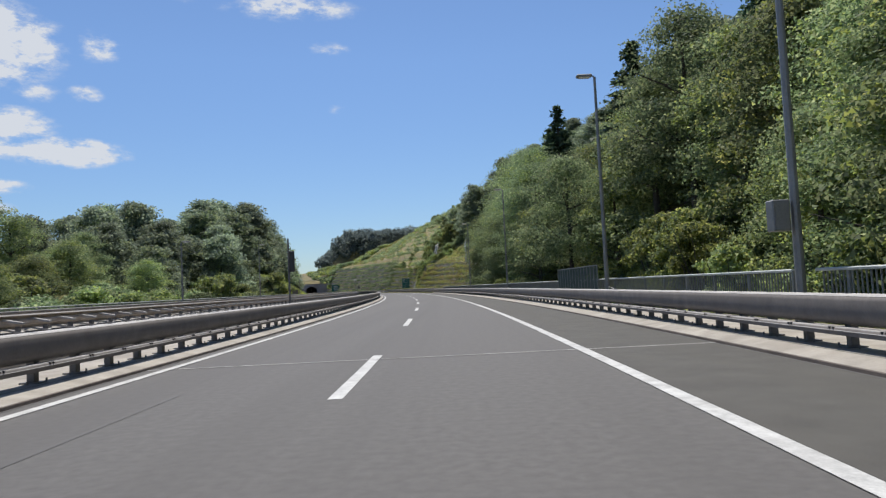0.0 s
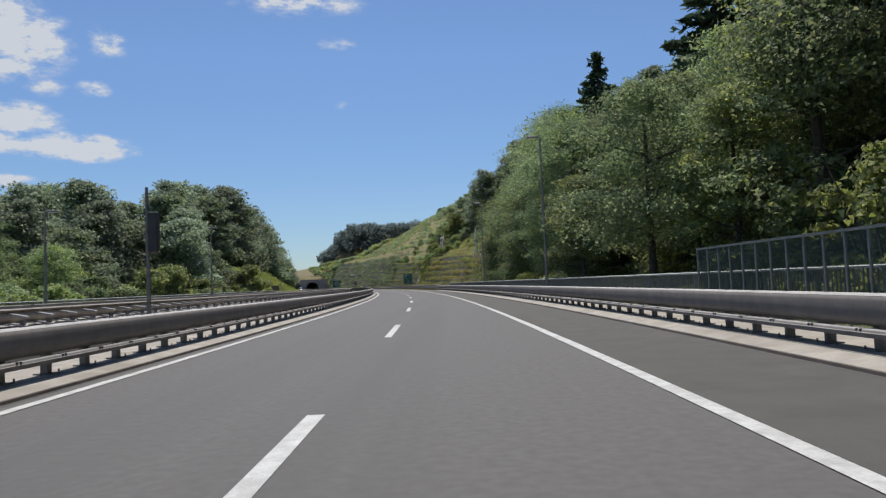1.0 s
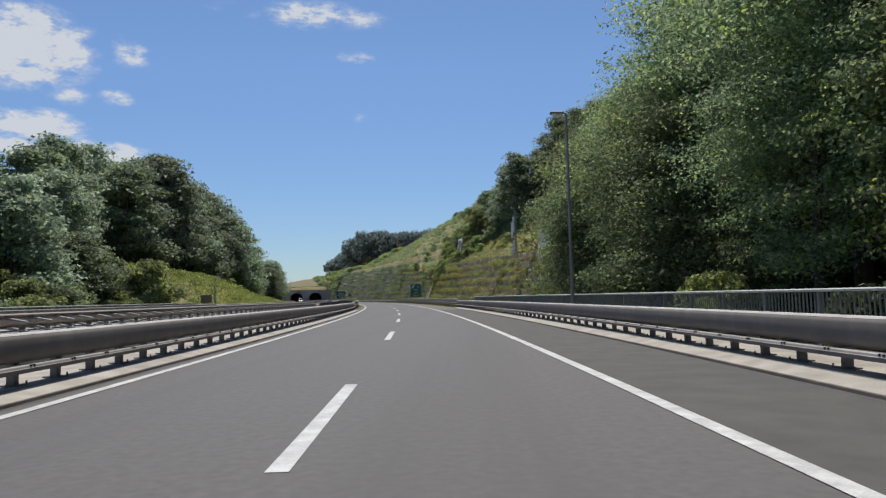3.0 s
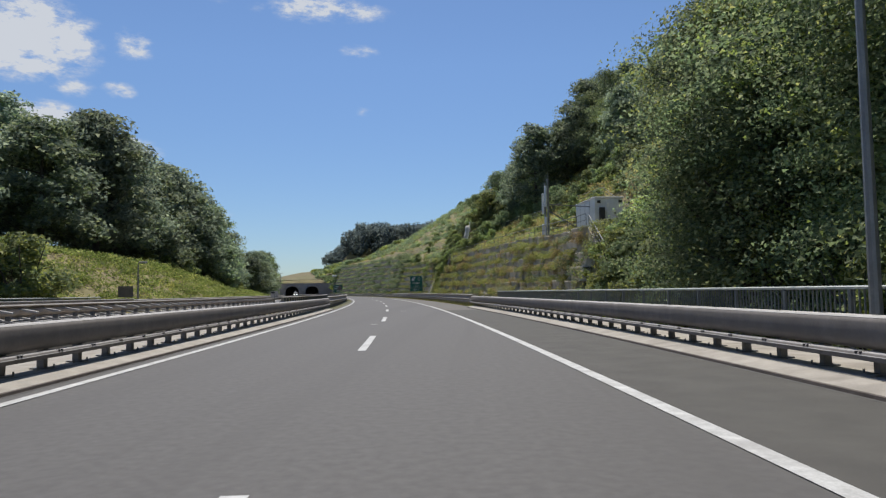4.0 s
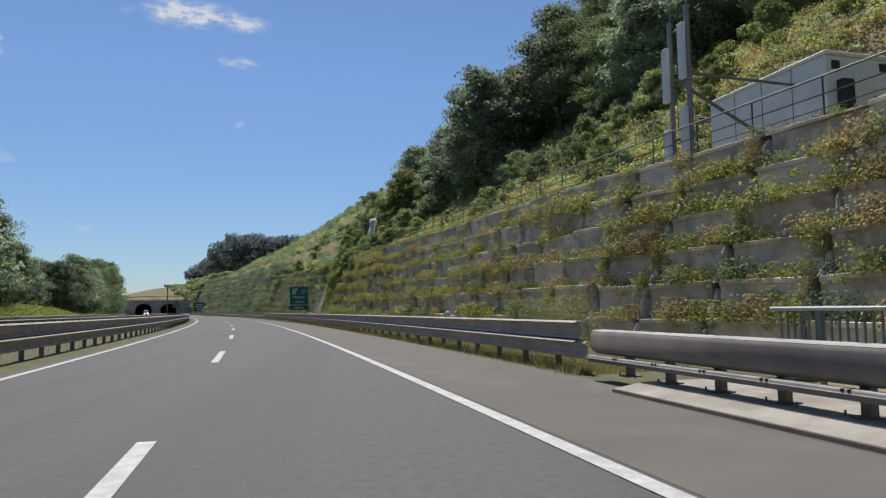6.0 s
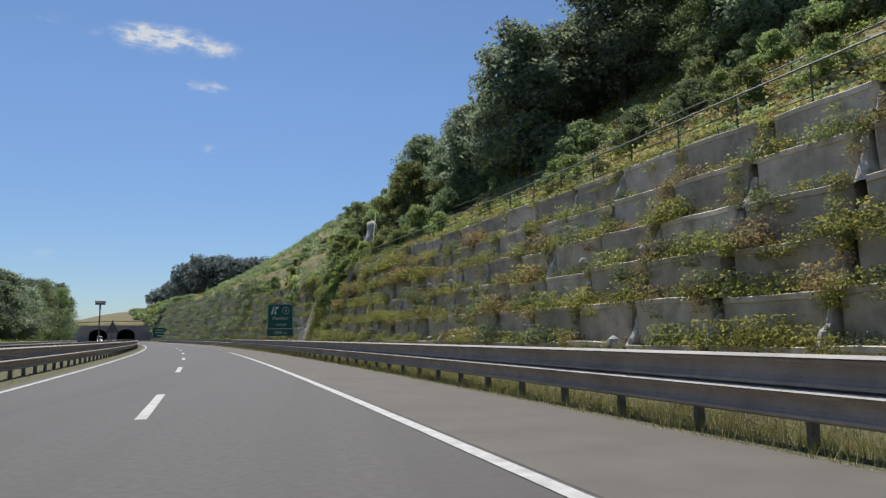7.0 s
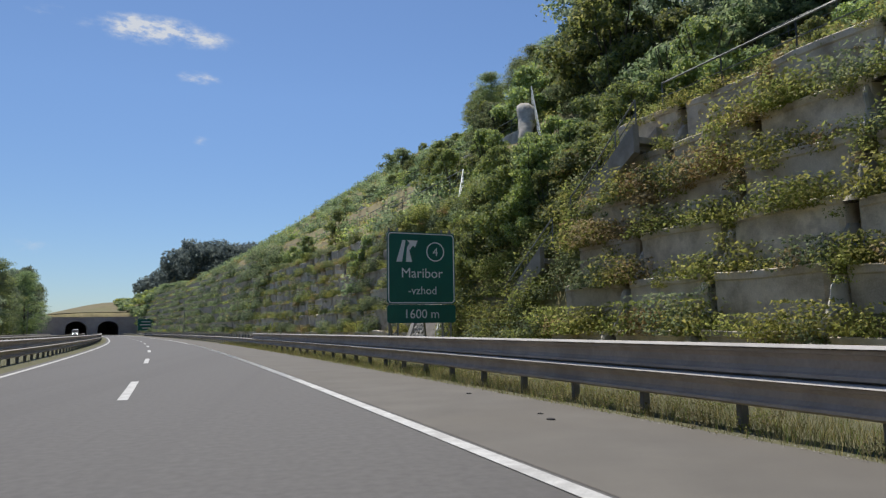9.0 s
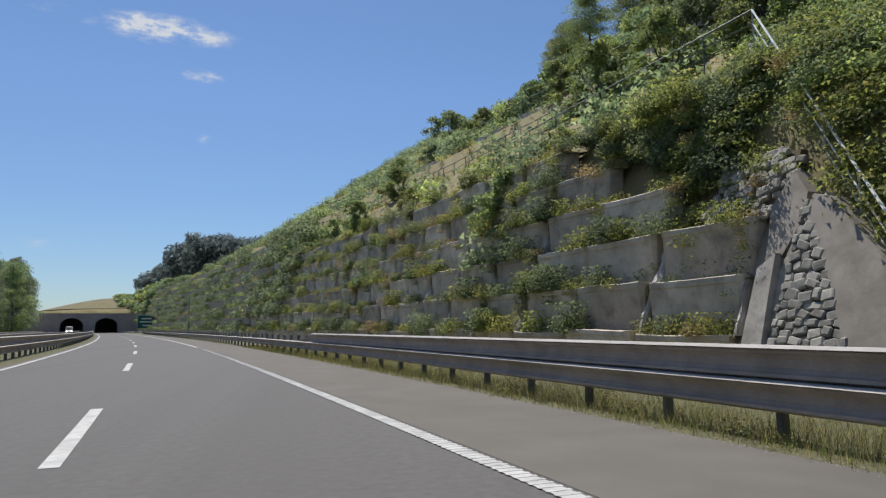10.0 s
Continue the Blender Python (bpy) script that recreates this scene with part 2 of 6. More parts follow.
# pale bluish grey of low contrast: distance haze put into the leaf colour
L_FAR = leaf_material("hazed_leaves", (0.20, 0.25, 0.25), (0.24, 0.29, 0.285), (0.28, 0.33, 0.32), 0.6)
L_NEEDLE = leaf_material("needles", (0.055, 0.095, 0.064), (0.086, 0.144, 0.086), (0.136, 0.197, 0.111), 0.35)
L_PLANTER = leaf_material("planter_leaves", (0.15, 0.195, 0.050), (0.30, 0.33, 0.085), (0.48, 0.47, 0.15), 0.6, 0.2)
L_OCHRE = leaf_material("ochre_leaves", (0.185, 0.145, 0.055), (0.34, 0.265, 0.10), (0.48, 0.39, 0.16), 0.4, 0.2)
L_DRY = leaf_material("dry_leaves", (0.26, 0.215, 0.09), (0.42, 0.355, 0.15), (0.58, 0.51, 0.25), 0.45, 0.2)
L_PALE = leaf_material("pale_leaves", (0.19, 0.21, 0.14), (0.30, 0.32, 0.22), (0.45, 0.46, 0.34), 0.5, 0.2)
L_GRASS = leaf_material("verge_grass", (0.125, 0.13, 0.052), (0.205, 0.19, 0.085), (0.33, 0.285, 0.155), 0.35, 0.2)
L_MEADOW = leaf_material("meadow_grass", (0.113, 0.174, 0.037), (0.188, 0.255, 0.061), (0.316, 0.33, 0.103), 0.45, 0.2)

# ---- the road's line: s along it, d to the right of the driver's path, h above the asphalt ----


def cx(y):
    u = y / 200
    return -0.291 - 19.774 * u * u + 0.655 * u ** 3 + (0.00028 * (y - 300) ** 2 if y > 300 else 0.0)


def slope(y):
    u = y / 200
    return (-39.548 * u + 1.965 * u * u) / 200 + (0.00056 * (y - 300) if y > 300 else 0.0)


YS = np.arange(-120.0, 900.0, 0.5)
SS = np.concatenate([[0.0], np.cumsum(np.hypot(np.diff([cx(y) for y in YS]), 0.5))])
SS -= np.interp(0.0, YS, SS)


def at(s, d, h=0.0):
    y = float(np.interp(s, SS, YS))
    k = slope(y)
    q = math.hypot(1, k)
    return Vector((cx(y) + d / q, y - d * k / q, h))


def heading(s):
    """Degrees by which the road has turned to the left."""
    return math.degrees(math.atan(-slope(float(np.interp(s, SS, YS)))))


def placed(s, d, h=0.0, turn=0.0, scale=1.0):
    """A pose on the road's line: its x to the right, its y along the road."""
    return Matrix.Translation(at(s, d, h)) @ pose(0, 0, 0, 0, 0, heading(s) + turn) @ Matrix.Diagonal((scale, scale, scale, 1))


def mesh_of(name, bm, mats):
    me = bpy.data.meshes.new(name)
    bm.to_mesh(me)
    bm.free()
    for m in mats if isinstance(mats, (list, tuple)) else [mats]:
        me.materials.append(m)
    return me


def thing(name, label, category, group="", kind="", m=None):
    ob = new(name)
    ob.empty_display_size = 0.3
    if m is not None:
        ob.matrix_world = m
    return tagged(ob, label, category, group, kind)


def part(name, bm, mat, parent, label="", kind="", m=None):
    """Links a bmesh (or a finished mesh) as one mesh under a thing or a part."""
    me = bm if isinstance(bm, bpy.types.Mesh) else mesh_of(name, bm, mat)
    ob = new(name, me)
    ob.parent = parent
    if m is not None:
        ob.matrix_local = m
    return tagged(ob, label, kind=kind)


def solo(name, bm, mat, label, category, group="", kind=""):
    me = bm if isinstance(bm, bpy.types.Mesh) else mesh_of(name, bm, mat)
    return tagged(new(name, me), label, category, group, kind)


def sweep(profile, s0, s1, step=4.0, closed=True, bm=None, rise=None, round_edges=False):
    """A profile of (d, h) drawn along the road from s0 to s1."""
    bm = bm or bmesh.new()
    n = max(1, round((s1 - s0) / step))
    rings = []
    for i in range(n + 1):
        s = s0 + (s1 - s0) * i / n
        up = rise(s) if rise else 0.0
        rings.append([bm.verts.new(at(s, d, h + up)) for d, h in profile])
    k = len(profile)
    for a, b in zip(rings, rings[1:]):
        for j in range(k if closed else k - 1):
            bm.faces.new((a[j], a[(j + 1) % k], b[(j + 1) % k], b[j])).smooth = round_edges
    if closed:
        bm.faces.new(rings[0])
        bm.faces.new(list(reversed(rings[-1])))
    bmesh.ops.recalc_face_normals(bm, faces=bm.faces)
    return bm


def box(x0, x1, y0, y1, z0, z1, bm=None, bevel=0.0):
    made = bmesh.new()
    v = [made.verts.new((x, y, z)) for x in (x0, x1) for y in (y0, y1) for z in (z0, z1)]
    for f in ((0, 1, 3, 2), (4, 6, 7, 5), (0, 4, 5, 1), (2, 3, 7, 6), (0, 2, 6, 4), (1, 5, 7, 3)):
        made.faces.new([v[i] for i in f])
    if bevel:
        bmesh.ops.bevel(made, geom=made.edges[:], offset=bevel, segments=1, affect="EDGES")
    bmesh.ops.recalc_face_normals(made, faces=made.faces)
    if bm is None:
        return made
    tmp = bpy.data.meshes.new("tmp")
    made.to_mesh(tmp)
    made.free()
    bm.from_mesh(tmp)
    bpy.data.meshes.remove(tmp)
    return bm


def tube(points, radius, sides=8, bm=None, taper=None):
    """A round bar through points; taper: the radius at the far end."""
    bm = bm or bmesh.new()
    pts = [Vector(p) for p in points]
    rings = []
    for i, p in enumerate(pts):
        way = (pts[min(i + 1, len(pts) - 1)] - pts[max(i - 1, 0)]).normalized()
        a = way.orthogonal().normalized()
        if abs(way.z) < 0.9:
            a = way.cross(Vector((0, 0, 1))).normalized()
        b = way.cross(a)
        r = radius + ((taper if taper is not None else radius) - radius) * i / max(1, len(pts) - 1)
        rings.append([bm.verts.new(p + (a * math.cos(2 * math.pi * j / sides) + b * math.sin(2 * math.pi * j / sides)) * r) for j in range(sides)])
    for a, b in zip(rings, rings[1:]):
        for j in range(sides):
            bm.faces.new((a[j], a[(j + 1) % sides], b[(j + 1) % sides], b[j]))
    bm.faces.new(rings[0])
    bm.faces.new(rings[-1])
    bmesh.ops.recalc_face_normals(bm, faces=bm.faces)
    return bm


def plate(outline, y0, y1, bm=None):
    """A flat board with an outline of (x, z), from y0 to y1."""
    bm = bm or bmesh.new()
    a = [bm.verts.new((x, y0, z)) for x, z in outline]
    b = [bm.verts.new((x, y1, z)) for x, z in outline]
    bm.faces.new(a)
    bm.faces.new(list(reversed(b)))
    for i in range(len(a)):
        j = (i + 1) % len(a)
        bm.faces.new((a[i], b[i], b[j], a[j]))
    bmesh.ops.recalc_face_normals(bm, faces=bm.faces)
    return bm


def rounded(x0, x1, z0, z1, r, n=4):
    pts = []
    for ox, oz, a0 in ((x1 - r, z1 - r, 0), (x0 + r, z1 - r, 90), (x0 + r, z0 + r, 180), (x1 - r, z0 + r, 270)):
        for i in range(n + 1):
            a = radians(a0 + 90 * i / n)
            pts.append((ox + r * math.cos(a), oz + r * math.sin(a)))
    return pts


def quads(name, corners, mats, index=None):
    """A mesh of separate leaves from an array (n, corners, 3)."""
    n, k = corners.shape[:2]
    me = bpy.data.meshes.new(name)
    me.vertices.add(k * n)
    me.vertices.foreach_set("co", np.ascontiguousarray(corners, dtype=np.float32).ravel())
    me.loops.add(k * n)
    me.loops.foreach_set("vertex_index", np.arange(k * n, dtype=np.int32))
    me.polygons.add(n)
    me.polygons.foreach_set("loop_start", np.arange(0, k * n, k, dtype=np.int32))
    me.polygons.foreach_set("loop_total", np.full(n, k, dtype=np.int32))
    for m in mats if isinstance(mats, (list, tuple)) else [mats]:
        me.materials.append(m)
    if index is not None:
        me.polygons.foreach_set("material_index", np.asarray(index, dtype=np.int32))
    me.update()
    me.validate()
    return me


def leaves(centres, out_dirs, size, rng, wild=0.9, long=1.7):
    """Pointed leaves at the centres that face roughly along out_dirs; size: one number or one each."""
    n = len(centres)
    normal = out_dirs + rng.normal(0, wild, (n, 3))
    normal /= np.linalg.norm(normal, axis=1, keepdims=True) + 1e-9
    t = np.cross(normal, rng.normal(0, 1, (n, 3)))
    t /= np.linalg.norm(t, axis=1, keepdims=True) + 1e-9
    b = np.cross(normal, t)
    a = (np.asarray(size) * rng.uniform(0.65, 1.35, n))[:, None]
    c = 1.15 * a / long
    droop = normal * a * 0.25
    return np.stack([centres - t * a * 0.7 - b * c - droop, centres - t * a * 0.7 + b * c, centres + t * a - droop], axis=1)


def unit(rng, n):
    v = rng.normal(0, 1, (n, 3))
    return v / (np.linalg.norm(v, axis=1, keepdims=True) + 1e-9)


def smooth(a, b, x):
    t = min(1.0, max(0.0, (x - a) / (b - a)))
    return t * t * (3 - 2 * t)


def knots(d, pts):
    return float(np.interp(d, [p[0] for p in pts], [p[1] for p in pts]))


# ---- ground: one sheet out to the horizon ----
TIERS = 6


def tier_step(s):
    return 1.2 + 0.0045 * (s - 163) if s < 224 else 1.34 + 0.003 * (s - 230)


def tier_top(s, i):
    """Height of the top edge of tier i (1 is the lowest)."""
    return 1.0 + 0.0012 * (s - 163) + (i - 1) * tier_step(s) - 0.09 * (i - 1) * (1 - smooth(136, 165, s))


def tier_front(s, h):
    return 11.0 + 0.42 * h if s < 224 else 11.0 + 0.36 * h


def height(s, d):
    w = smooth(110, 132, s)
    e = min(s, 345) - 0.8 * max(0.0, s - 345)
    # wooded hillside beside the bridge
    wood = knots(d, [(-60, 4), (-45, 1.5), (-34, -1.0), (-24, -2.6), (8, -2.6), (12, -1.5), (17, 1.2), (30, 8), (45, 17.5), (70, 32), (110, 48), (200, 60), (400, 62)])
    # cutting with the terraced wall
    top = tier_top(s, TIERS)
    f = tier_front(s, top)
    m = smooth(126, 144, s) * (1 - 0.55 * smooth(165, 240, s)) * (1 - 0.6 * smooth(240, 320, s))
    shelf = 17.0 + 5.5 * (1 - smooth(156, 164, s))
    far = smooth(222, 232, s)
    upper = [(f + 0.9, top - 0.25), (shelf, top - 0.05), (shelf + 10, top + 6.0), (40, 22 + 0.05 * (s - 150)), (60, 36 + 0.03 * (s - 200)), (82, 46), (130, 55), (200, 60), (400, 62)]
    lower = [(f + 0.9, top - 0.25), (16.0, top + 1.0), (19.0, top + 3.6), (20.6, top + 4.2), (21.4, top + 6.4), (40, 24.2 + 0.045 * (e - 230)), (58, 36.6 + 0.05 * (e - 250)), (66, 38.8 + 0.05 * (e - 250)), (90, 40 + 0.03 * (e - 250)), (200, 40), (400, 42)]
    side = [(-400, 30), (-120, 14), (-60, 7.5 * m + 2), (-36, 6.2 * m), (-29, 5.0 * m), (-22.6, -0.05), (9.5, -0.05), (11.2, 0.0), (11.5, 0.05)]
    if d < 11.5:
        cut = knots(d, side)
    else:
        cut = knots(d, [(11.5, 0.05)] + upper) * (1 - far) + knots(d, [(11.5, 0.05)] + lower) * far
    h = wood * (1 - w) + cut * w
    # hill over the tunnel
    t = smooth(556, 566, s)
    hill = 10.4 + 8.0 * smooth(560, 640, s) * math.exp(-((d - 10) / 30) ** 2) - 6 * smooth(10, 70, -d)
    if t > 0:
        h = h * (1 - t) + (hill if d < 14 else max(hill, h)) * t
    # beyond, rolling land
    g = smooth(760, 1500, s)
    h = h * (1 - g) + 8 * g
    return h + (0.25 * noise.noise(Vector((s * 0.11, d * 0.13, 0))) * smooth(14, 24, abs(d + 2)) if abs(d) < 400 else 0)


D_LINES = sorted(set([-2500, -1500, -900, -600, -400, -280, -200, -150, -120, -95, -78, -66] + list(range(-60, -24, 3)) + [-24, -22.6, -21.5, -10, -8, -6, 0, 5.0, 6.0, 8, 9.5, 11.2, 11.5, 12.5, 13.5, 14.3, 15, 16, 17, 18, 19, 19.8, 20.6, 21.4, 22.5, 24, 26, 28]
                     + list(range(30, 84, 3)) + [88, 95, 105, 120, 140, 170, 210, 280, 400, 600, 900, 1500, 2500]))
Y_LINES = [-2500, -1200, -600, -300, -200, -150] + list(range(-120, 116, 5)) + [116 + 2 * i for i in range(72)] + list(range(260, 540, 6)) + [540, 544, 548, 552, 556, 562, 570, 580, 595, 612, 632, 655, 680, 710, 750, 800, 860, 930, 1020, 1150, 1400, 2000, 3500]
bm = bmesh.new()
grid = []
for y in Y_LINES:
    yc = min(max(y, -110), 880)
    k = slope(yc)
    q = math.hypot(1, k)
    row = []
    for d in D_LINES:
        foot = min(max(yc + max(-150, min(150, d)) * k / q, -119), 899)
        s = float(np.interp(foot, YS, SS)) + (y - yc)
        base = cx(yc) + (k * (y - yc) if y > yc else 0)
        row.append(bm.verts.new((base + d * q, y, height(s, d))))
    grid.append(row)
for a, b in zip(grid, grid[1:]):
    for j in range(len(D_LINES) - 1):
        bm.faces.new((a[j], a[j + 1], b[j + 1], b[j])).smooth = True
solo("ground", bm, M_GROUND, "grassy hillside and verge beside the motorway", "ground", kind="structure")

# ---- road ----
S0, BRIDGE_END, S_END = -60.0, 138.0, 552.0
road = solo("road", sweep([(-5.2, 0), (5.02, 0), (5.02, -0.35), (-5.2, -0.35)], S0, S_END), M_ASPHALT, "grey worn asphalt carriageway with a slight left bend", "road", kind="structure")
road_far = solo("opposite_road", sweep([(-20.5, 0.0), (-10.9, 0.0), (-10.9, -0.35), (-20.5, -0.35)], S0, S_END), M_ASPHALT, "grey asphalt carriageway of the opposite direction", "road", kind="structure")


def edge_d(s):
    """Where the hard shoulder ends and the verge begins."""
    return 5.6 - 0.25 * smooth(190, 225, s) + 0.03 * noise.noise(Vector((s * 0.9, 0.0, 5.0)))


def strip(inner, outer, s0, s1, step):
    """A band of the ground between two lines of (d, h), each a function of s."""
    bm = bmesh.new()
    rows = []
    for k in range(round((s1 - s0) / step) + 1):
        s = s0 + step * k
        rows.append([bm.verts.new(at(s, *inner(s))), bm.verts.new(at(s, *outer(s)))])
    for a, b in zip(rows, rows[1:]):
        bm.faces.new((a[0], b[0], b[1], a[1]))
    bmesh.ops.recalc_face_normals(bm, faces=bm.faces)
    return bm


part("shoulder", strip(lambda s: (2.78, 0.004), lambda s: (edge_d(s), 0.004), 130.6, S_END, 0.6), M_SHOULDER, road, "lighter tan asphalt hard shoulder")
part("shoulder", sweep([(2.73, 0.003), (5.02, 0.003)], S0, 130.6, 4.0, False), M_DULL, road, "dull dusty asphalt hard shoulder of the bridge")
for name, d, w in (("edge_line", 2.62, 0.19), ("edge_line", -4.83, 0.17)):
    part(name, sweep([(d - w / 2, 0.009), (d + w / 2, 0.009)], S0, S_END, 3.0, False), M_PAINT, road, "solid white painted edge line")
for d in (-19.9, -11.5):
    part("edge_line", sweep([(d - 0.09, 0.006), (d + 0.09, 0.006)], S0, S_END, 6.0, False), M_PAINT, road_far, "solid white painted edge line")
DASH_K = [-4, 0, 2, 4, 6, 7, 9, 10, 11, 12, 14, 15, 34]
DASH_S = [-51.5, 8.0, 37.6, 68.5, 99.7, 114.6, 146.2, 162.0, 177.6, 193.2, 224.7, 240.6, 540.0]
for k in range(-4, 34):
    s = float(np.interp(k, DASH_K, DASH_S))
    part("lane_dash", sweep([(-1.21, 0.005), (-1.03, 0.005)], s, s + 5.05, 2.6, False), M_PAINT, road)
for k in range(-3, 20):
    part("lane_dash", sweep([(-15.8, 0.005), (-15.6, 0.005)], 26 * k, 26 * k + 5, 2.6, False), M_PAINT, road_far)
# raised ribs along the edge line past the terraced wall
bm = bmesh.new()
for i in range(420):
    s = 212 + 0.13 * i
    sweep([(2.51, 0.012), (2.73, 0.012), (2.73, 0.008), (2.51, 0.008)], s, s + 0.05, 1.0, True, bm)
part("line_ribs", bm, M_PAINT, road, "raised white ribs of the edge line", kind="stuff")
# expansion joints of the bridge
M_JOINT = material("joint_sealant", (0.24, 0.235, 0.225), (0.36, 0.35, 0.335), 5, 0.7, 0.2, 40, stain=(0.10, 0.095, 0.09), stain_scale=2.0)
part("expansion_joint", sweep([(-5.2, 0.006), (5.1, 0.006)], 12.3, 12.375, 1.0, False), M_JOINT, road, "pale sealed expansion joint across the deck")
part("repair_patch", sweep([(-0.26, 0.006), (0.12, 0.006)], 130.5, 130.75, 1.0, False), M_JOINT, road, "short pale repair strip in the asphalt")
bm = bmesh.new()
c = at(112.0, -1.41, 0.006)
rim = [bm.verts.new(c + Vector((0.14 * math.cos(a * math.pi / 12), 0.18 * math.sin(a * math.pi / 12), 0))) for a in range(24)]
bm.faces.new(rim)
part("repair_patch", bm, M_JOINT, road, "small round pale patch in the asphalt")
# tar for seams and gutter; also the painted beam shadow on the walkways
M_SEAM_AND_SHADOW = material("tar_seam", (0.05, 0.047, 0.045), (0.07, 0.066, 0.063), 4, 0.7, 0.15, 40)
part("tar_seam", sweep([(-3.35, 0.004), (-3.29, 0.004)], -20, 9.0, 2, False), M_SEAM_AND_SHADOW, road, "dark sealed seam in the asphalt")

solo("verge", sweep([(5.2, -0.01), (5.5, -0.002), (7.4, 0.03), (10.9, 0.03), (10.9, -0.2), (5.2, -0.2)], 138, S_END, 5), M_VERGE, "dry trodden verge of short yellow grass", "verge", kind="structure")
solo("median", sweep([(-5.2, 0.0), (-5.5, 0.02), (-10.6, 0.02), (-10.9, 0.0), (-10.9, -0.2), (-5.2, -0.2)], 138, S_END, 5), M_VERGE, "dry grassy strip between the carriageways", "verge", kind="structure")

# ---- bridge walkways with kerbs ----


def walkway(d0, d1):
    """Raised concrete strip from the low kerb at d0 to its outer edge at d1."""
    k = 1 if d1 > d0 else -1
    prof = [(d0, -0.02), (d0 + 0.01 * k, 0.045), (d0 + 0.05 * k, 0.06), (d0 + 0.52 * k, 0.137), (d1, 0.15), (d1, -0.7), (d0, -0.7)]
    ob = solo("walkway", sweep(prof, S0, BRIDGE_END - 0.5, 3.0), M_CONCRETE, "pale stained concrete bridge edge with a low kerb", "walkway", "bridge walkways", "structure")
    # dark strip on the kerb face: grime plus painted shade
    part("kerb_face", sweep([(d0 - 0.006 * k, 0.002), (d0 + 0.002 * k, 0.047), (d0 + 0.022 * k, 0.0565), (d0 + 0.03 * k, 0.03), (d0 + 0.02 * k, 0.002)], S0, BRIDGE_END - 0.5, 3.0), M_KERB, ob, "dark grimy kerb face with shade in its colour")
    part("gutter_seam", sweep([(d0 - 0.05 * k, 0.0055), (d0, 0.0055)], S0, BRIDGE_END - 0.5, 3.0, False), M_SEAM_AND_SHADOW, ob, "dark sealed gutter at the kerb")
    # narrow dark strip painted where the barrier beam's shadow falls
    part("kerb_joint", sweep([(d0 + 0.44 * k, 0.1265), (d0 + 0.455 * k, 0.129)], S0, BRIDGE_END - 0.5, 3.0, False), M_SEAM_AND_SHADOW, ob, "thin dark line, the beam's shadow put into the colour")
    return ob


walkway(5.02, 7.65)
walkway(-5.2, -7.5)
walkway(-10.9, -9.2)
walkway(-20.5, -22.0)
solo("bridge_deck", sweep([(-21.9, -0.36), (7.5, -0.36), (7.2, -1.3), (-21.6, -1.3)], S0, BRIDGE_END - 1), M_CONCRETE, "grey concrete bridge deck under the roadway", "bridge", kind="structure")
solo("abutment", sweep([(-22.2, -0.37), (7.9, -0.37), (7.9, -4), (-22.2, -4)], BRIDGE_END - 1, BRIDGE_END + 0.6), M_CONCRETE, "grey concrete abutment at the end of the bridge", "bridge", kind="structure")

# ---- guard rails ----
post_mesh = mesh_of("post", box(-0.055, 0.055, -0.05, 0.05, -0.3, 0.66, bevel=0.012), M_POST)
post_tall = mesh_of("post", box(-0.06, 0.06, -0.045, 0.045, -0.5, 0.92, bevel=0.012), M_POST)
bm = box(-0.06, 0.06, -0.06, 0.06, 0.0, 0.74, bevel=0.01)
box(-0.14, 0.14, -0.11, 0.11, -0.005, 0.02, bm)
post_bridge = mesh_of("post", bm, M_POST)
bolt_mesh = mesh_of("anchor_bolt", tube([(0, 0, -0.01), (0, 0, 0.05)], 0.014, 6), M_POST)
bm = box(-0.085, 0.085, -0.055, -0.03, -0.02, 0.008)
box(-0.085, 0.085, 0.03, 0.055, -0.02, 0.008, bm)
slot_mesh = mesh_of("joint_slot", bm, M_DARK)
bm = plate([(-0.40, 0.085), (-0.40, 0.13), (0.08, 0.035), (0.08, -0.01)], -0.055, 0.055)
# struts take the pale steel because the sun lights them
bracket_mesh = mesh_of("bracket", bm, M_CAP)


def wave(d, h, side, tall=0.31):
    """A W-shaped beam profile; side: -1 when its face looks to the left."""
    t, p = [], []
    for z, o in ((0, 0.0), (0.06, 0.035), (0.10, 0.08), (0.20, 0.08), (0.25, 0.03), (0.38, 0.0), (0.62, 0.0), (0.75, 0.03), (0.80, 0.08), (0.90, 0.08), (0.94, 0.035), (1.0, 0.0)):
        p.append((d + side * o, h + tall * z))
    return p + [(a - side * 0.012, b) for a, b in reversed(p)]


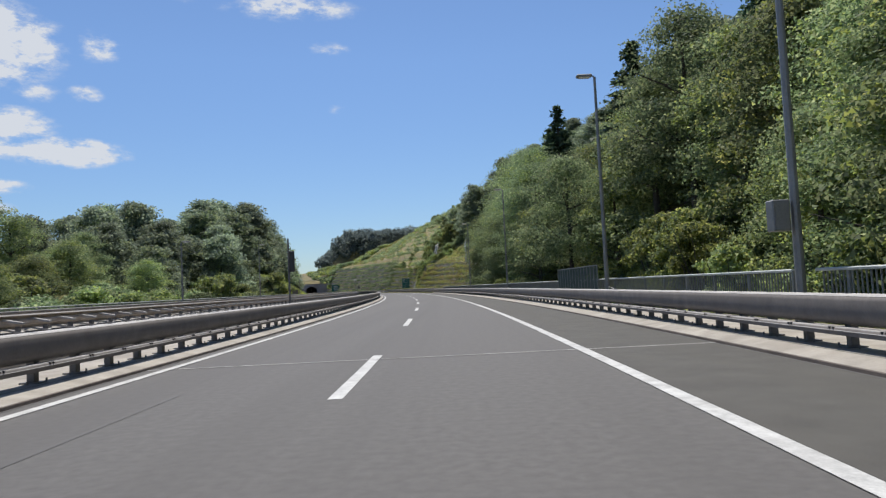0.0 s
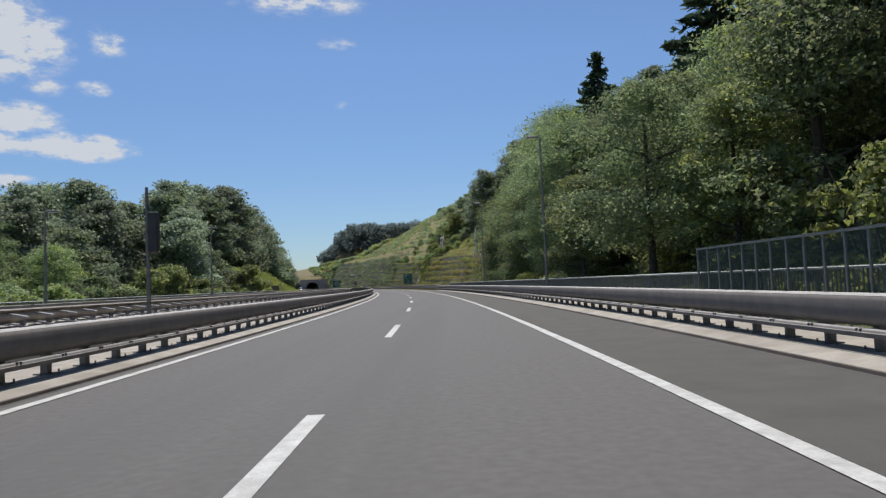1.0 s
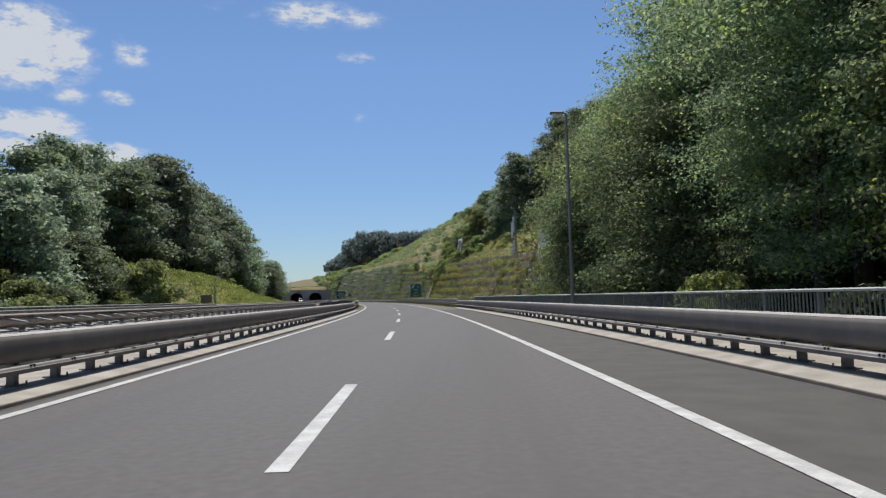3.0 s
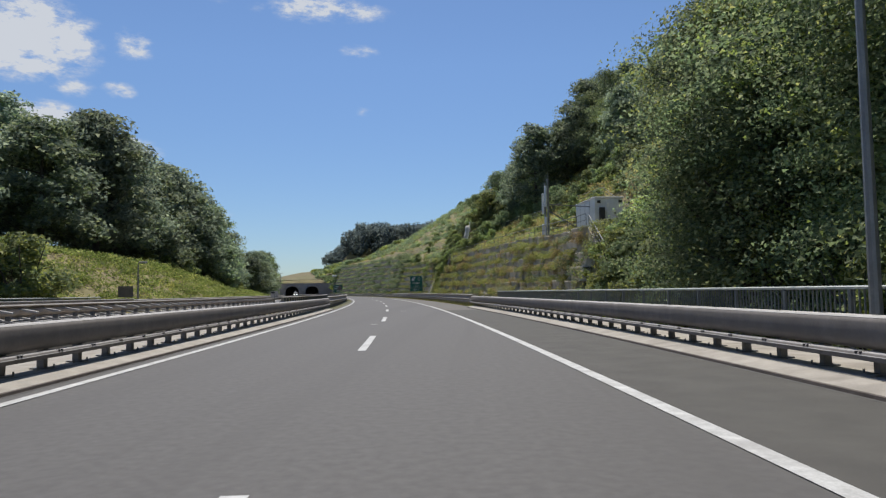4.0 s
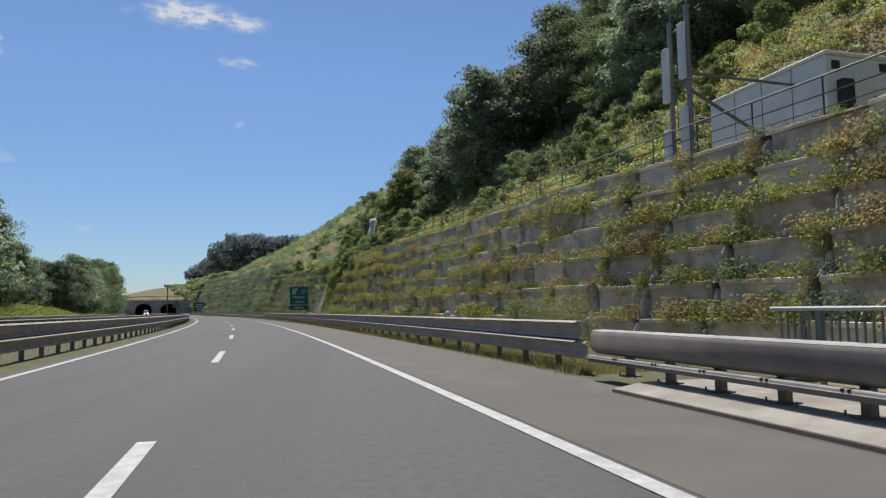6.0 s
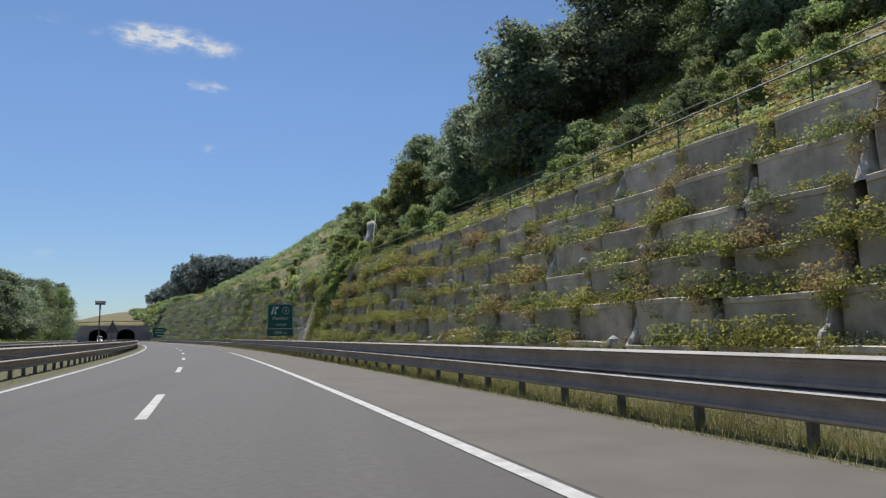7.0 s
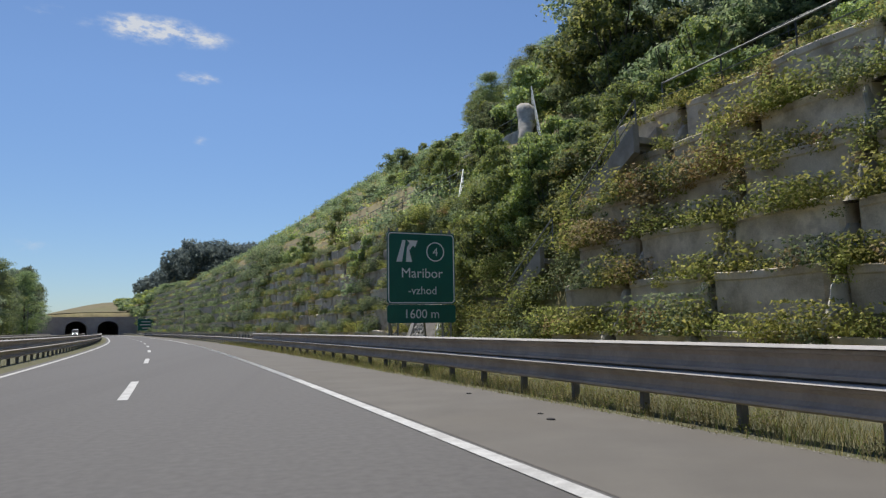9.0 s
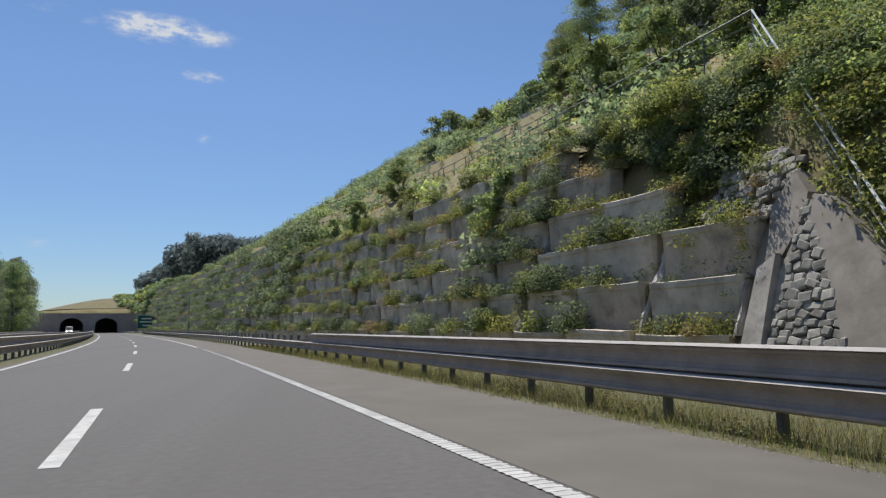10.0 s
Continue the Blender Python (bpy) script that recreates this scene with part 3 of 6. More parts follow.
def bridge_rail(d, side, label, s0=S0, s1=139.2, phase=0.4):
    """Bridge barrier: deep closed upper beam, slim lower beam, posts on base plates. side: -1 when the face looks to the left."""
    rail = thing("guard_rail", label, "guard rail", "guard rails", m=Matrix.Translation(at(20, d)))
    inv = rail.matrix_world.inverted()

    def under(ob):
        ob.matrix_parent_inverse = inv
        return ob
    f = d + side * 0.06
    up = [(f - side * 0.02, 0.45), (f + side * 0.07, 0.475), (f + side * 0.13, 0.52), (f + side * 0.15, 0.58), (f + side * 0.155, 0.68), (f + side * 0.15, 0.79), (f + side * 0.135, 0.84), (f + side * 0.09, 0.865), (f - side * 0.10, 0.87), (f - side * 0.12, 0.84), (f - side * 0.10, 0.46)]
    under(part("upper_beam", sweep(up, s0, s1, 4, round_edges=True), M_BEAM, rail, "deep galvanised beam under a pale cap"))
    # pale strips on both beams, their sunlit tops put into the colour
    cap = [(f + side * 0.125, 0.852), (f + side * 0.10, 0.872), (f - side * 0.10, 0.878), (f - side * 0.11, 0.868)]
    under(part("beam_cap", sweep(cap, s0, s1, 4), M_CAP, rail, "pale cap for the sunlit top of the beam"))
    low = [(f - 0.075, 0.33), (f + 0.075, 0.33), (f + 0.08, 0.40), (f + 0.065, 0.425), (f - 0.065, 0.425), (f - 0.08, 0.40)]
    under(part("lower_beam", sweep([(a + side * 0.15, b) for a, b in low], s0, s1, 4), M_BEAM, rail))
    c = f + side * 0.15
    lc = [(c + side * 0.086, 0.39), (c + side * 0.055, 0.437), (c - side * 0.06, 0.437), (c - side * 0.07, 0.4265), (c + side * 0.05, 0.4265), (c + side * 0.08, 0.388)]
    under(part("beam_cap", sweep(lc, s0, s1, 4), M_CAP, rail, "pale cap for the sunlit top of the beam"))
    k0, k1 = math.ceil((-12 - 0.4) / 1.13), math.floor((s1 - 0.4) / 1.13)
    for k in range(k0, k1 + 1):
        s = phase + 1.13 * k
        under(part("post", post_bridge, None, rail)).matrix_basis = placed(s, d, 0.14)
        if s > 0:
            under(part("joint_slot", slot_mesh, None, rail)).matrix_basis = placed(s, f + side * 0.15, 0.43)
            for o in (-0.24, 0.24):
                under(part("anchor_bolt", bolt_mesh, None, rail)).matrix_basis = placed(s + o, d + side * 0.06, 0.14)
    return rail


bridge_rail(5.78, -1, "galvanised bridge barrier with a deep beam above a slim one")
bridge_rail(-5.85, 1, "galvanised bridge barrier between the two carriageways", phase=0.95)


def opposite_rail(d, side, label, s1=139.2):
    rail = thing("guard_rail", label, "guard rail", "guard rails", m=Matrix.Translation(at(20, d)))
    inv = rail.matrix_world.inverted()
    up = wave(d + side * 0.36, 0.72, side, 0.34)
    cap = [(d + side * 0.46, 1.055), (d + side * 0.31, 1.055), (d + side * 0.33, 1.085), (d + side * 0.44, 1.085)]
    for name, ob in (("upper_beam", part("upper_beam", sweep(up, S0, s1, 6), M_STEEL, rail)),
                     ("beam_cap", part("beam_cap", sweep(cap, S0, s1, 6), M_CAP, rail, "pale cap for the sunlit top of the beam")),
                     ("lower_beam", part("lower_beam", sweep([(d + side * 0.36, 0.40), (d + side * 0.42, 0.40), (d + side * 0.42, 0.60), (d + side * 0.36, 0.60)], S0, s1, 6), M_STEEL, rail))):
        ob.matrix_parent_inverse = inv
    for k in range(-8, int(s1 / 1.13)):
        s = 0.2 + 1.13 * k
        p = part("post", post_mesh, None, rail)
        p.matrix_parent_inverse = inv
        p.matrix_basis = placed(s, d + side * 0.05, 0.14)
        for z in (0.86, 0.64):
            b = part("bracket", bracket_mesh, None, rail)
            b.matrix_parent_inverse = inv
            b.matrix_basis = placed(s, d, z, 0 if side < 0 else 180)
    return rail


opposite_rail(-9.75, -1, "galvanised barrier of the opposite carriageway seen from behind")
opposite_rail(-20.95, 1, "galvanised outer barrier of the opposite carriageway")


def double_rail(d, side, label, s0, s1, upper_end, spacing=1.81, phase=224.82):
    """Two W-beams above one another on posts driven into the verge; the upper one ends first."""
    rail = thing("guard_rail", label, "guard rail", "guard rails", m=Matrix.Translation(at((s0 + min(s1, 300)) / 2, d)))
    inv = rail.matrix_world.inverted()
    obs = [part("lower_beam", sweep(wave(d + side * 0.09, 0.30, side, 0.33), s0, s1, 4), M_STEEL, rail, "dark galvanised W-beam under a pale cap"),
           part("upper_beam", sweep(wave(d + side * 0.06, 0.635, side, 0.365), s0 + 0.3, upper_end, 4), M_STEEL, rail, "dark galvanised W-beam under a pale cap")]
    if upper_end < s1 - 5:
        bm = bmesh.new()
        e = [(wave(d + side * 0.06, 0.635, side, 0.365), upper_end), (wave(d + side * 0.09, 0.42, side, 0.22), upper_end + 3.2)]
        rings = [[bm.verts.new(at(s, a, b)) for a, b in pr] for pr, s in e]
        n = len(rings[0])
        for j in range(n):
            bm.faces.new((rings[0][j], rings[0][(j + 1) % n], rings[1][(j + 1) % n], rings[1][j]))
        obs.append(part("end_piece", bm, M_STEEL, rail, "upper beam bent down to the lower one"))
    # flat pale caps added along the top of each beam to catch the light
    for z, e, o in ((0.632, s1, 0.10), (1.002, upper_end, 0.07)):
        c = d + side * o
        obs.append(part("beam_cap", sweep([(c + side * 0.125, z - 0.022), (c - side * 0.10, z - 0.012), (c - side * 0.075, z + 0.01), (c + side * 0.085, z + 0.008)], s0 + 0.3, e, 4), M_CAP, rail, "pale cap added along the sunlit top edge"))
    for ob in obs:
        ob.matrix_parent_inverse = inv
    k0, k1 = math.ceil((s0 + 0.3 - phase) / spacing), math.floor((min(s1, 420) - phase) / spacing)
    for k in range(k0, k1 + 1):
        p = part("post", post_tall, None, rail)
        p.matrix_parent_inverse = inv
        p.matrix_basis = placed(phase + k * spacing, d - side * 0.03)
    return rail


double_rail(6.0, -1, "double steel guard rail along the grassy verge", 140.0, 540.0, 246.5)
double_rail(-6.1, 1, "double steel guard rail along the median", 141.5, 540.0, 500.0)
double_rail(-9.7, -1, "double steel guard rail of the opposite carriageway", 141.5, 540.0, 500.0)
double_rail(-21.3, 1, "double steel guard rail at the outer edge of the opposite carriageway", 137.0, 540.0, 500.0)

# ---- bridge parapet railings ----


def parapet(d, s0, s1, label, top=1.25):
    rail = thing("parapet_railing", label, "railing", "bridge railings", m=Matrix.Translation(at(20, d)))
    inv = rail.matrix_world.inverted()
    obs = [part("handrail", sweep([(d - 0.035, top - 0.06), (d + 0.035, top - 0.06), (d + 0.045, top - 0.02), (d + 0.02, top), (d - 0.02, top), (d - 0.045, top - 0.02)], s0, s1, 4), M_HANDRAIL, rail, "pale painted steel handrail"),
           part("bottom_rail", sweep([(d - 0.025, 0.24), (d + 0.025, 0.24), (d + 0.025, 0.29), (d - 0.025, 0.29)], s0, s1, 4), M_RAIL, rail)]
    bm = bmesh.new()
    for i in range(int((s1 - s0) / 0.13)):
        s = s0 + 0.13 * i
        if s < -12:
            continue
        c = at(s, d)
        a = [bm.verts.new((c.x + u, c.y + v, z)) for z in (0.28, top - 0.05) for u, v in ((-0.012, -0.012), (0.012, -0.012), (0.012, 0.012), (-0.012, 0.012))]
        for j in range(4):
            k = (j + 1) % 4
            bm.faces.new((a[j], a[k], a[4 + k], a[4 + j]))
    obs.append(part("bar_infill", bm, M_RAIL, rail, "thin vertical bars set close together", "stuff"))
    for ob in obs:
        ob.matrix_parent_inverse = inv
    pm = mesh_of("post", box(-0.03, 0.03, -0.04, 0.04, 0.14, top - 0.03, bevel=0.008), M_RAIL)
    for k in range(int((s1 - max(s0, -12)) / 2.0) + 1):
        p = part("post", pm, None, rail)
        p.matrix_parent_inverse = inv
        p.matrix_basis = placed(max(s0, -12) + 2.0 * k, d)
    return rail


parapet(7.32, S0, 13.0, "steel bridge railing with close vertical bars")
parapet(7.32, 13.9, 136.8, "steel bridge railing with close vertical bars")
parapet(-21.75, S0, 136.0, "steel railing at the far edge of the opposite bridge")

# ---- terraced retaining walls ----


def panel_mesh(seed):
    """One concrete planter trough, 3.04 m long and 1 m high: a front with a proud rim, and short returns at both ends."""
    bm = bmesh.new()
    r = random.Random(seed)
    half = 1.52
    sag = r.uniform(-0.02, 0.03)
    plan = [(0.62, -half, 0, -1), (0.07, -half, 0, -1), (0.0, -half + 0.07, -1, 0)]
    plan += [(r.uniform(-0.015, 0.015), y, -1, 0) for y in (-0.75, 0.0, 0.75)]
    plan += [(0.0, half - 0.07, -1, 0), (0.07, half, 0, 1), (0.62, half, 0, 1)]
    rows = []
    for x, y, nx, ny in plan:
        drop = sag * (1 - (y / half) ** 2) + r.uniform(-0.012, 0.012)
        rows.append([bm.verts.new((x + nx * o, y + ny * min(o, 0.03), z - (drop if z > 0.5 else 0))) for o, z in ((-0.02, 0.0), (0.03, 0.86), (0.065, 0.885), (0.06, 0.985), (0.04, 1.0), (-0.10, 1.0), (-0.11, 0.8))])
    for a, b in zip(rows, rows[1:]):
        for k in range(6):
            bm.faces.new((a[k], a[k + 1], b[k + 1], b[k]))
    bmesh.ops.recalc_face_normals(bm, faces=bm.faces)
    return mesh_of("panel", bm, M_WALL)


PANELS = [panel_mesh(k) for k in range(5)]
BAY = 3.37


def nib_mesh(run, rise, seed, name="nib"):
    """A rough leaning cross wall in the gap between two troughs: its worn front follows the slope and flares at the foot."""
    bm = bmesh.new()
    r = random.Random(seed)
    rows = []
    for k in range(6):
        u = k / 5
        w = 0.08 + 0.08 * (1 - u) ** 2 + r.uniform(-0.03, 0.03)
        x = run * u * 0.9 + 0.06 + r.uniform(-0.05, 0.05)
        y = r.uniform(-0.03, 0.03)
        rows.append([bm.verts.new(c) for c in ((run + 0.5, y - w, rise * u), (x + 0.03, y - w, rise * u), (x - 0.02, y - w * 0.3, rise * u), (x, y + w * 0.7, rise * u), (x + 0.05, y + w, rise * u), (run + 0.5, y + w, rise * u))])
    for a, b in zip(rows, rows[1:]):
        for j in range(5):
            bm.faces.new((a[j], a[j + 1], b[j + 1], b[j]))
    bm.faces.new(rows[-1])
    bmesh.ops.recalc_face_normals(bm, faces=bm.faces)
    return mesh_of(name, bm, M_NIB)


def bay_shift(s0, b, i):
    """How far the trough of one bay and tier stands up and back from the even line."""
    r = random.Random(int(s0) * 1000 + b)
    up, out = r.uniform(-0.08, 0.08), r.uniform(-0.10, 0.10)
    r = random.Random(int(s0) * 1000 + b * 17 + i * 131)
    return up + r.uniform(-0.035, 0.035), out + r.uniform(-0.05, 0.05)


def terrace_wall(name, label, s0, bays, tiers, batter):
    wall = thing(name, label, "retaining wall", kind="structure", m=Matrix.Translation(at(s0 + bays * BAY / 2, 11.2)))
    inv = wall.matrix_world.inverted()
    nibs = [nib_mesh(batter, 1.0, k) for k in range(5)]
    rng = random.Random(7)
    for b in range(bays):
        s = s0 + BAY * (b + 0.5)
        for i in range(1, tiers + 1):
            st = tier_step(s)
            up, out = bay_shift(s0, b, i)
            h1 = tier_top(s, i) + up
            h0 = tier_top(s, i - 1) - 0.12 if i > 1 else -0.1
            if s0 > 225 and i > b + 3:
                continue
            if s0 < 225 and b == 0 and i > 4:
                continue
            p = part("panel", PANELS[rng.randrange(5)], None, wall)
            p.matrix_parent_inverse = inv
            tilt = math.degrees(math.atan((tier_top(s + 1, i) - tier_top(s - 1, i)) / 2))
            p.matrix_basis = placed(s + rng.uniform(-0.05, 0.05), tier_front(s, tier_top(s, i)) + out, h0) @ pose(0, 0, 0, tilt + rng.uniform(-0.5, 0.5), rng.uniform(-1.5, 1.5), rng.uniform(-1.6, 1.6)) @ Matrix.Diagonal((1, 1, h1 - h0, 1))
            e = s0 + BAY * b
            if s0 > 225 and i > b + 2:
                continue
            n = part("nib", nibs[rng.randrange(5)], None, wall)
            n.matrix_parent_inverse = inv
            b0 = tier_top(e, i - 1) if i > 1 else -0.1
            b1 = tier_top(e, i)
            n.matrix_basis = placed(e + rng.uniform(-0.06, 0.06), tier_front(e, b0 if i > 1 else b1 - st) + rng.uniform(-0.06, 0.16), b0 - 0.1) @ pose(0, 0, 0, rng.uniform(-6, 6), 0, rng.uniform(-8, 8)) @ Matrix.Diagonal((b1 - b0, rng.uniform(0.6, 1.3), (b1 - b0) * rng.uniform(0.6, 1.0), 1))
    bm = bmesh.new()
    for i in range(1, tiers + 1):
        m = 14
        rows = []
        for k in range(m * 2 + 1):
            start = s0 + BAY * (max(0, i - 3) if s0 > 225 else int(i > 4))
            s = start + (s0 + bays * BAY - start) * k / (m * 2)
            h = tier_top(s, i) - 0.14
            f = tier_front(s, h + 0.14)
            rows.append((bm.verts.new(at(s, f + 0.05, h)), bm.verts.new(at(s, f + 1.1, h + 0.12))))
        for a, c in zip(rows, rows[1:]):
            bm.faces.new((a[0], a[1], c[1], c[0]))
    o = part("planting_soil", bm, M_SOIL, wall, "brown soil on the ledges", "stuff")
    o.matrix_parent_inverse = inv
    return wall


S1_START = 171.05 - BAY * 12          # 130.6
terrace_wall("retaining_wall_1", "terraced wall of grey concrete planter troughs full of ground cover", S1_START, 25, TIERS, 0.42)
terrace_wall("retaining_wall_2", "terraced wall of concrete troughs half hidden by shrubs", 228.9, 22, TIERS, 0.36)
# pale rounded stones wedged at the joints of the wall
for k, (s, h, r) in enumerate(((185.6, 4.2, 0.17), (182.0, 1.1, 0.17), (185.6, 1.1, 0.14), (189.4, 4.3, 0.16), (168.0, 3.85, 0.17), (171.6, 3.85, 0.15), (168.1, 1.0, 0.2))):
    bm = bmesh.new()
    bmesh.ops.create_icosphere(bm, subdivisions=2, radius=r)
    for v in bm.verts:
        v.co *= 1 + 0.22 * noise.noise(v.co * 6 + Vector((k * 7.0, 0, 0)))
    solo("pale_stone", bm, M_CAP, "pale rounded stone wedged at a joint of the terraced wall", "stone", "stones on the wall").matrix_world = placed(s, tier_front(s, h) - 0.02, h)
# the same terraces further off, towards the tunnel
bm = bmesh.new()
for b in range(70):
    s = 228.9 + BAY * (22 + b + 0.5)
    for i in range(1, TIERS + 3):
        h1, h0 = tier_top(s, i), (tier_top(s, i - 1) - 0.06 if i > 1 else -0.1)
        f = tier_front(s, h1)
        v = [bm.verts.new(at(s + y, f + x, z)) for y in (-1.56, 1.56) for x, z in ((0.0, h0), (-0.06, h1), (0.08, h1), (0.12, h0))]
        for q in ((0, 1, 5, 4), (1, 2, 6, 5), (2, 3, 7, 6), (0, 1, 2, 3), (4, 5, 6, 7)):
            bm.faces.new([v[k] for k in q])
bmesh.ops.recalc_face_normals(bm, faces=bm.faces)
solo("retaining_wall_3", bm, M_WALL, "distant terraces of concrete troughs running on to the tunnel", "retaining wall", kind="structure")

# ---- railings on the wall and up the slope ----


def hill_railing(points, label, post_every=2.2, tall=1.05, mat=M_RAIL):
    """Two-bar steel railing along points in the world."""
    pts = [Vector(p) for p in points]
    ob = thing("slope_railing", label, "railing", "railings on the slope", m=Matrix.Translation(pts[0]))
    inv = ob.matrix_world.inverted()
    for z, r in ((tall, 0.032), (tall * 0.55, 0.02), (tall * 0.2, 0.016)):
        p = part("bar", tube([q + Vector((0, 0, z)) for q in pts], r, 6), mat, ob)
        p.matrix_parent_inverse = inv
    pm = mesh_of("post", tube([(0, 0, -0.25), (0, 0, tall)], 0.026, 6), mat)
    for a, b in zip(pts, pts[1:]):
        n = max(1, round((b - a).length / post_every))
        for i in range(n + 1):
            p = part("post", pm, None, ob)
            p.matrix_parent_inverse = inv
            p.matrix_basis = Matrix.Translation(a.lerp(b, i / n))
    return ob


def along(s0, s1, n, d, h):
    return [at(s0 + (s1 - s0) * i / n, d(s0 + (s1 - s0) * i / n), h(s0 + (s1 - s0) * i / n)) for i in range(n + 1)]


wall_d = lambda s: tier_front(s, tier_top(s, TIERS)) + 0.22
wall_h = lambda s: tier_top(s, TIERS) - 0.02
hill_railing(along(134.2, 212.5, 30, wall_d, wall_h), "grey steel railing along the top of the terraced wall", 2.25)
hill_railing(along(150, 226, 16, lambda s: 25.5, lambda s: height(s, 25.5) + 0.45), "grey steel railing along a path higher up the slope", 2.6)
hill_railing(along(234.4, 330, 24, lambda s: 19.4 + 0.02 * (s - 236), lambda s: height(s, 19.4 + 0.02 * (s - 236)) + 0.05), "green steel railing on the upper terrace", 2.4)
hill_railing(along(233.0, 330, 20, lambda s: 21.6 + 0.06 * (s - 236), lambda s: height(s, 21.6 + 0.06 * (s - 236)) + 0.1), "green steel railing on the highest terrace", 2.4, 1.1, M_GREENSCREEN)


def stair(p0, p1, width, label, steps):
    """Concrete stair up the slope with sloping flank walls."""
    a, b = Vector(p0), Vector(p1)
    flat = Vector((b.x - a.x, b.y - a.y, 0))
    run, rise = flat.length, b.z - a.z
    yaw = math.degrees(math.atan2(-flat.x, flat.y))
    ob = thing("slope_stair", label, "stairs", "stairs on the slope", "structure", m=Matrix.Translation(a) @ pose(0, 0, 0, 0, 0, yaw))
    for side in (-1, 1):
        x0 = side * width / 2
        bm = bmesh.new()
        sh = [(0, -0.3), (0, 0.32), (run, rise + 0.32), (run, rise - 0.6)]
        va = [bm.verts.new((x0 - 0.11, y, z)) for y, z in sh]
        vb = [bm.verts.new((x0 + 0.11, y, z)) for y, z in sh]
        bm.faces.new(va)
        bm.faces.new(list(reversed(vb)))
        for i in range(4):
            j = (i + 1) % 4
            bm.faces.new((va[i], vb[i], vb[j], va[j]))
        bmesh.ops.recalc_face_normals(bm, faces=bm.faces)
        part("flank_wall", bm, M_CONCRETE, ob)
    sm = mesh_of("step", box(-width / 2 + 0.1, width / 2 - 0.1, 0, run / steps + 0.02, -0.2, 0.0), M_CONCRETE)
    for i in range(steps):
        part("step", sm, None, ob, m=Matrix.Translation((0, run * i / steps, rise * (i + 0.5) / steps)))
    return ob


st1 = (at(215.5, 13.9, 5.45), at(212.3, 13.8, 7.3))
stair(*st1, 0.9, "concrete stair beside the end of the terraced wall", 11)
hill_railing([at(216.6, 13.6, 5.1), at(214.9, 13.65, 6.1), at(212.6, 13.6, 7.6)], "steel handrail of the stair", 1.6, 0.95)
stair(at(219.2, 12.7, 2.1), at(217.3, 13.1, 3.9), 0.9, "lower flight of the concrete stair among creepers", 8)
hill_railing([at(219.6, 12.3, 1.9), at(216.8, 12.9, 4.3)], "steel handrail of the lower stair", 1.6, 0.95)
st0 = (at(127.2, 13.2, 3.0), at(133.2, 14.2, 5.45))
stair(*st0, 1.1, "concrete stair at the start of the terraced wall", 14)
hill_railing([at(127.0, 12.7, 3.2), at(133.4, 13.65, 5.75)], "steel handrail of the stair", 1.6, 0.95)
hill_railing([at(128, 19, 7.4), at(133, 20.5, 10.2)], "steel handrail on a path up the slope", 1.6, 0.95)
# stair beside the stone pier
hill_railing([at(224.1, 11.1, 0.12), at(228.2, 13.72, 5.0), at(232.3, 16.35, 9.9)], "pale steel handrail up the slope stair", 2.4, 0.98, M_SIGNWHITE)
hill_railing([at(232.3, 16.35, 9.9), at(236.4, 16.35, 9.88), at(246, 16.5, 9.9)], "pale steel handrail along the terrace", 2.4, 0.98, M_RAIL)
stair(at(224.5, 12.0, 0.25), at(232.2, 17.0, 9.6), 1.2, "concrete stair climbing the planted slope", 46)
hill_railing([at(229.3, 20.2, 11.2), at(231.0, 20.9, 13.6), at(232.7, 21.6, 16.0)], "pale steel handrail beside the rough concrete buttress", 2.0, 0.98, M_SIGNWHITE)


def buttress(a, b, label):
    """Leaning lump of rough sprayed concrete, wider at its head."""
    rng = random.Random(91)
    ob = thing("buttress", label, "buttress", kind="structure", m=Matrix.Translation(a))
    ax = Vector(b) - Vector(a)
    u = Vector((ax.y, -ax.x, 0)).normalized()
    v = ax.cross(u).normalized()
    bm = bmesh.new()
    rings = []
    for i in range(13):
        t = i / 12
        wide = (0.50 + 0.16 * smooth(0.55, 0.8, t)) * (1 - 0.75 * smooth(0.88, 1.0, t))
        ring = []
        for k in range(14):
            w = 2 * math.pi * k / 14
            q = ax * (t * 1.03) + u * (math.cos(w) * wide) + v * (math.sin(w) * wide * 0.8)
            q += (u * math.cos(w) + v * math.sin(w)) * 0.30 * noise.noise(q * 1.1) + Vector((rng.uniform(-1, 1), rng.uniform(-1, 1), rng.uniform(-1, 1))) * 0.03
            ring.append(bm.verts.new(q))
        rings.append(ring)
    for r0, r1 in zip(rings, rings[1:]):
        for k in range(14):
            bm.faces.new((r0[k], r0[(k + 1) % 14], r1[(k + 1) % 14], r1[k]))
    bm.faces.new(rings[-1])
    bmesh.ops.recalc_face_normals(bm, faces=bm.faces)
    for f in bm.faces:
        f.smooth = True
    part("lump", bm, M_NIB, ob)
    return ob


buttress(at(230.5, 19.8, 11.0), at(232.9, 21.4, 15.7), "rough pale sprayed-concrete buttress among bushes on the slope")

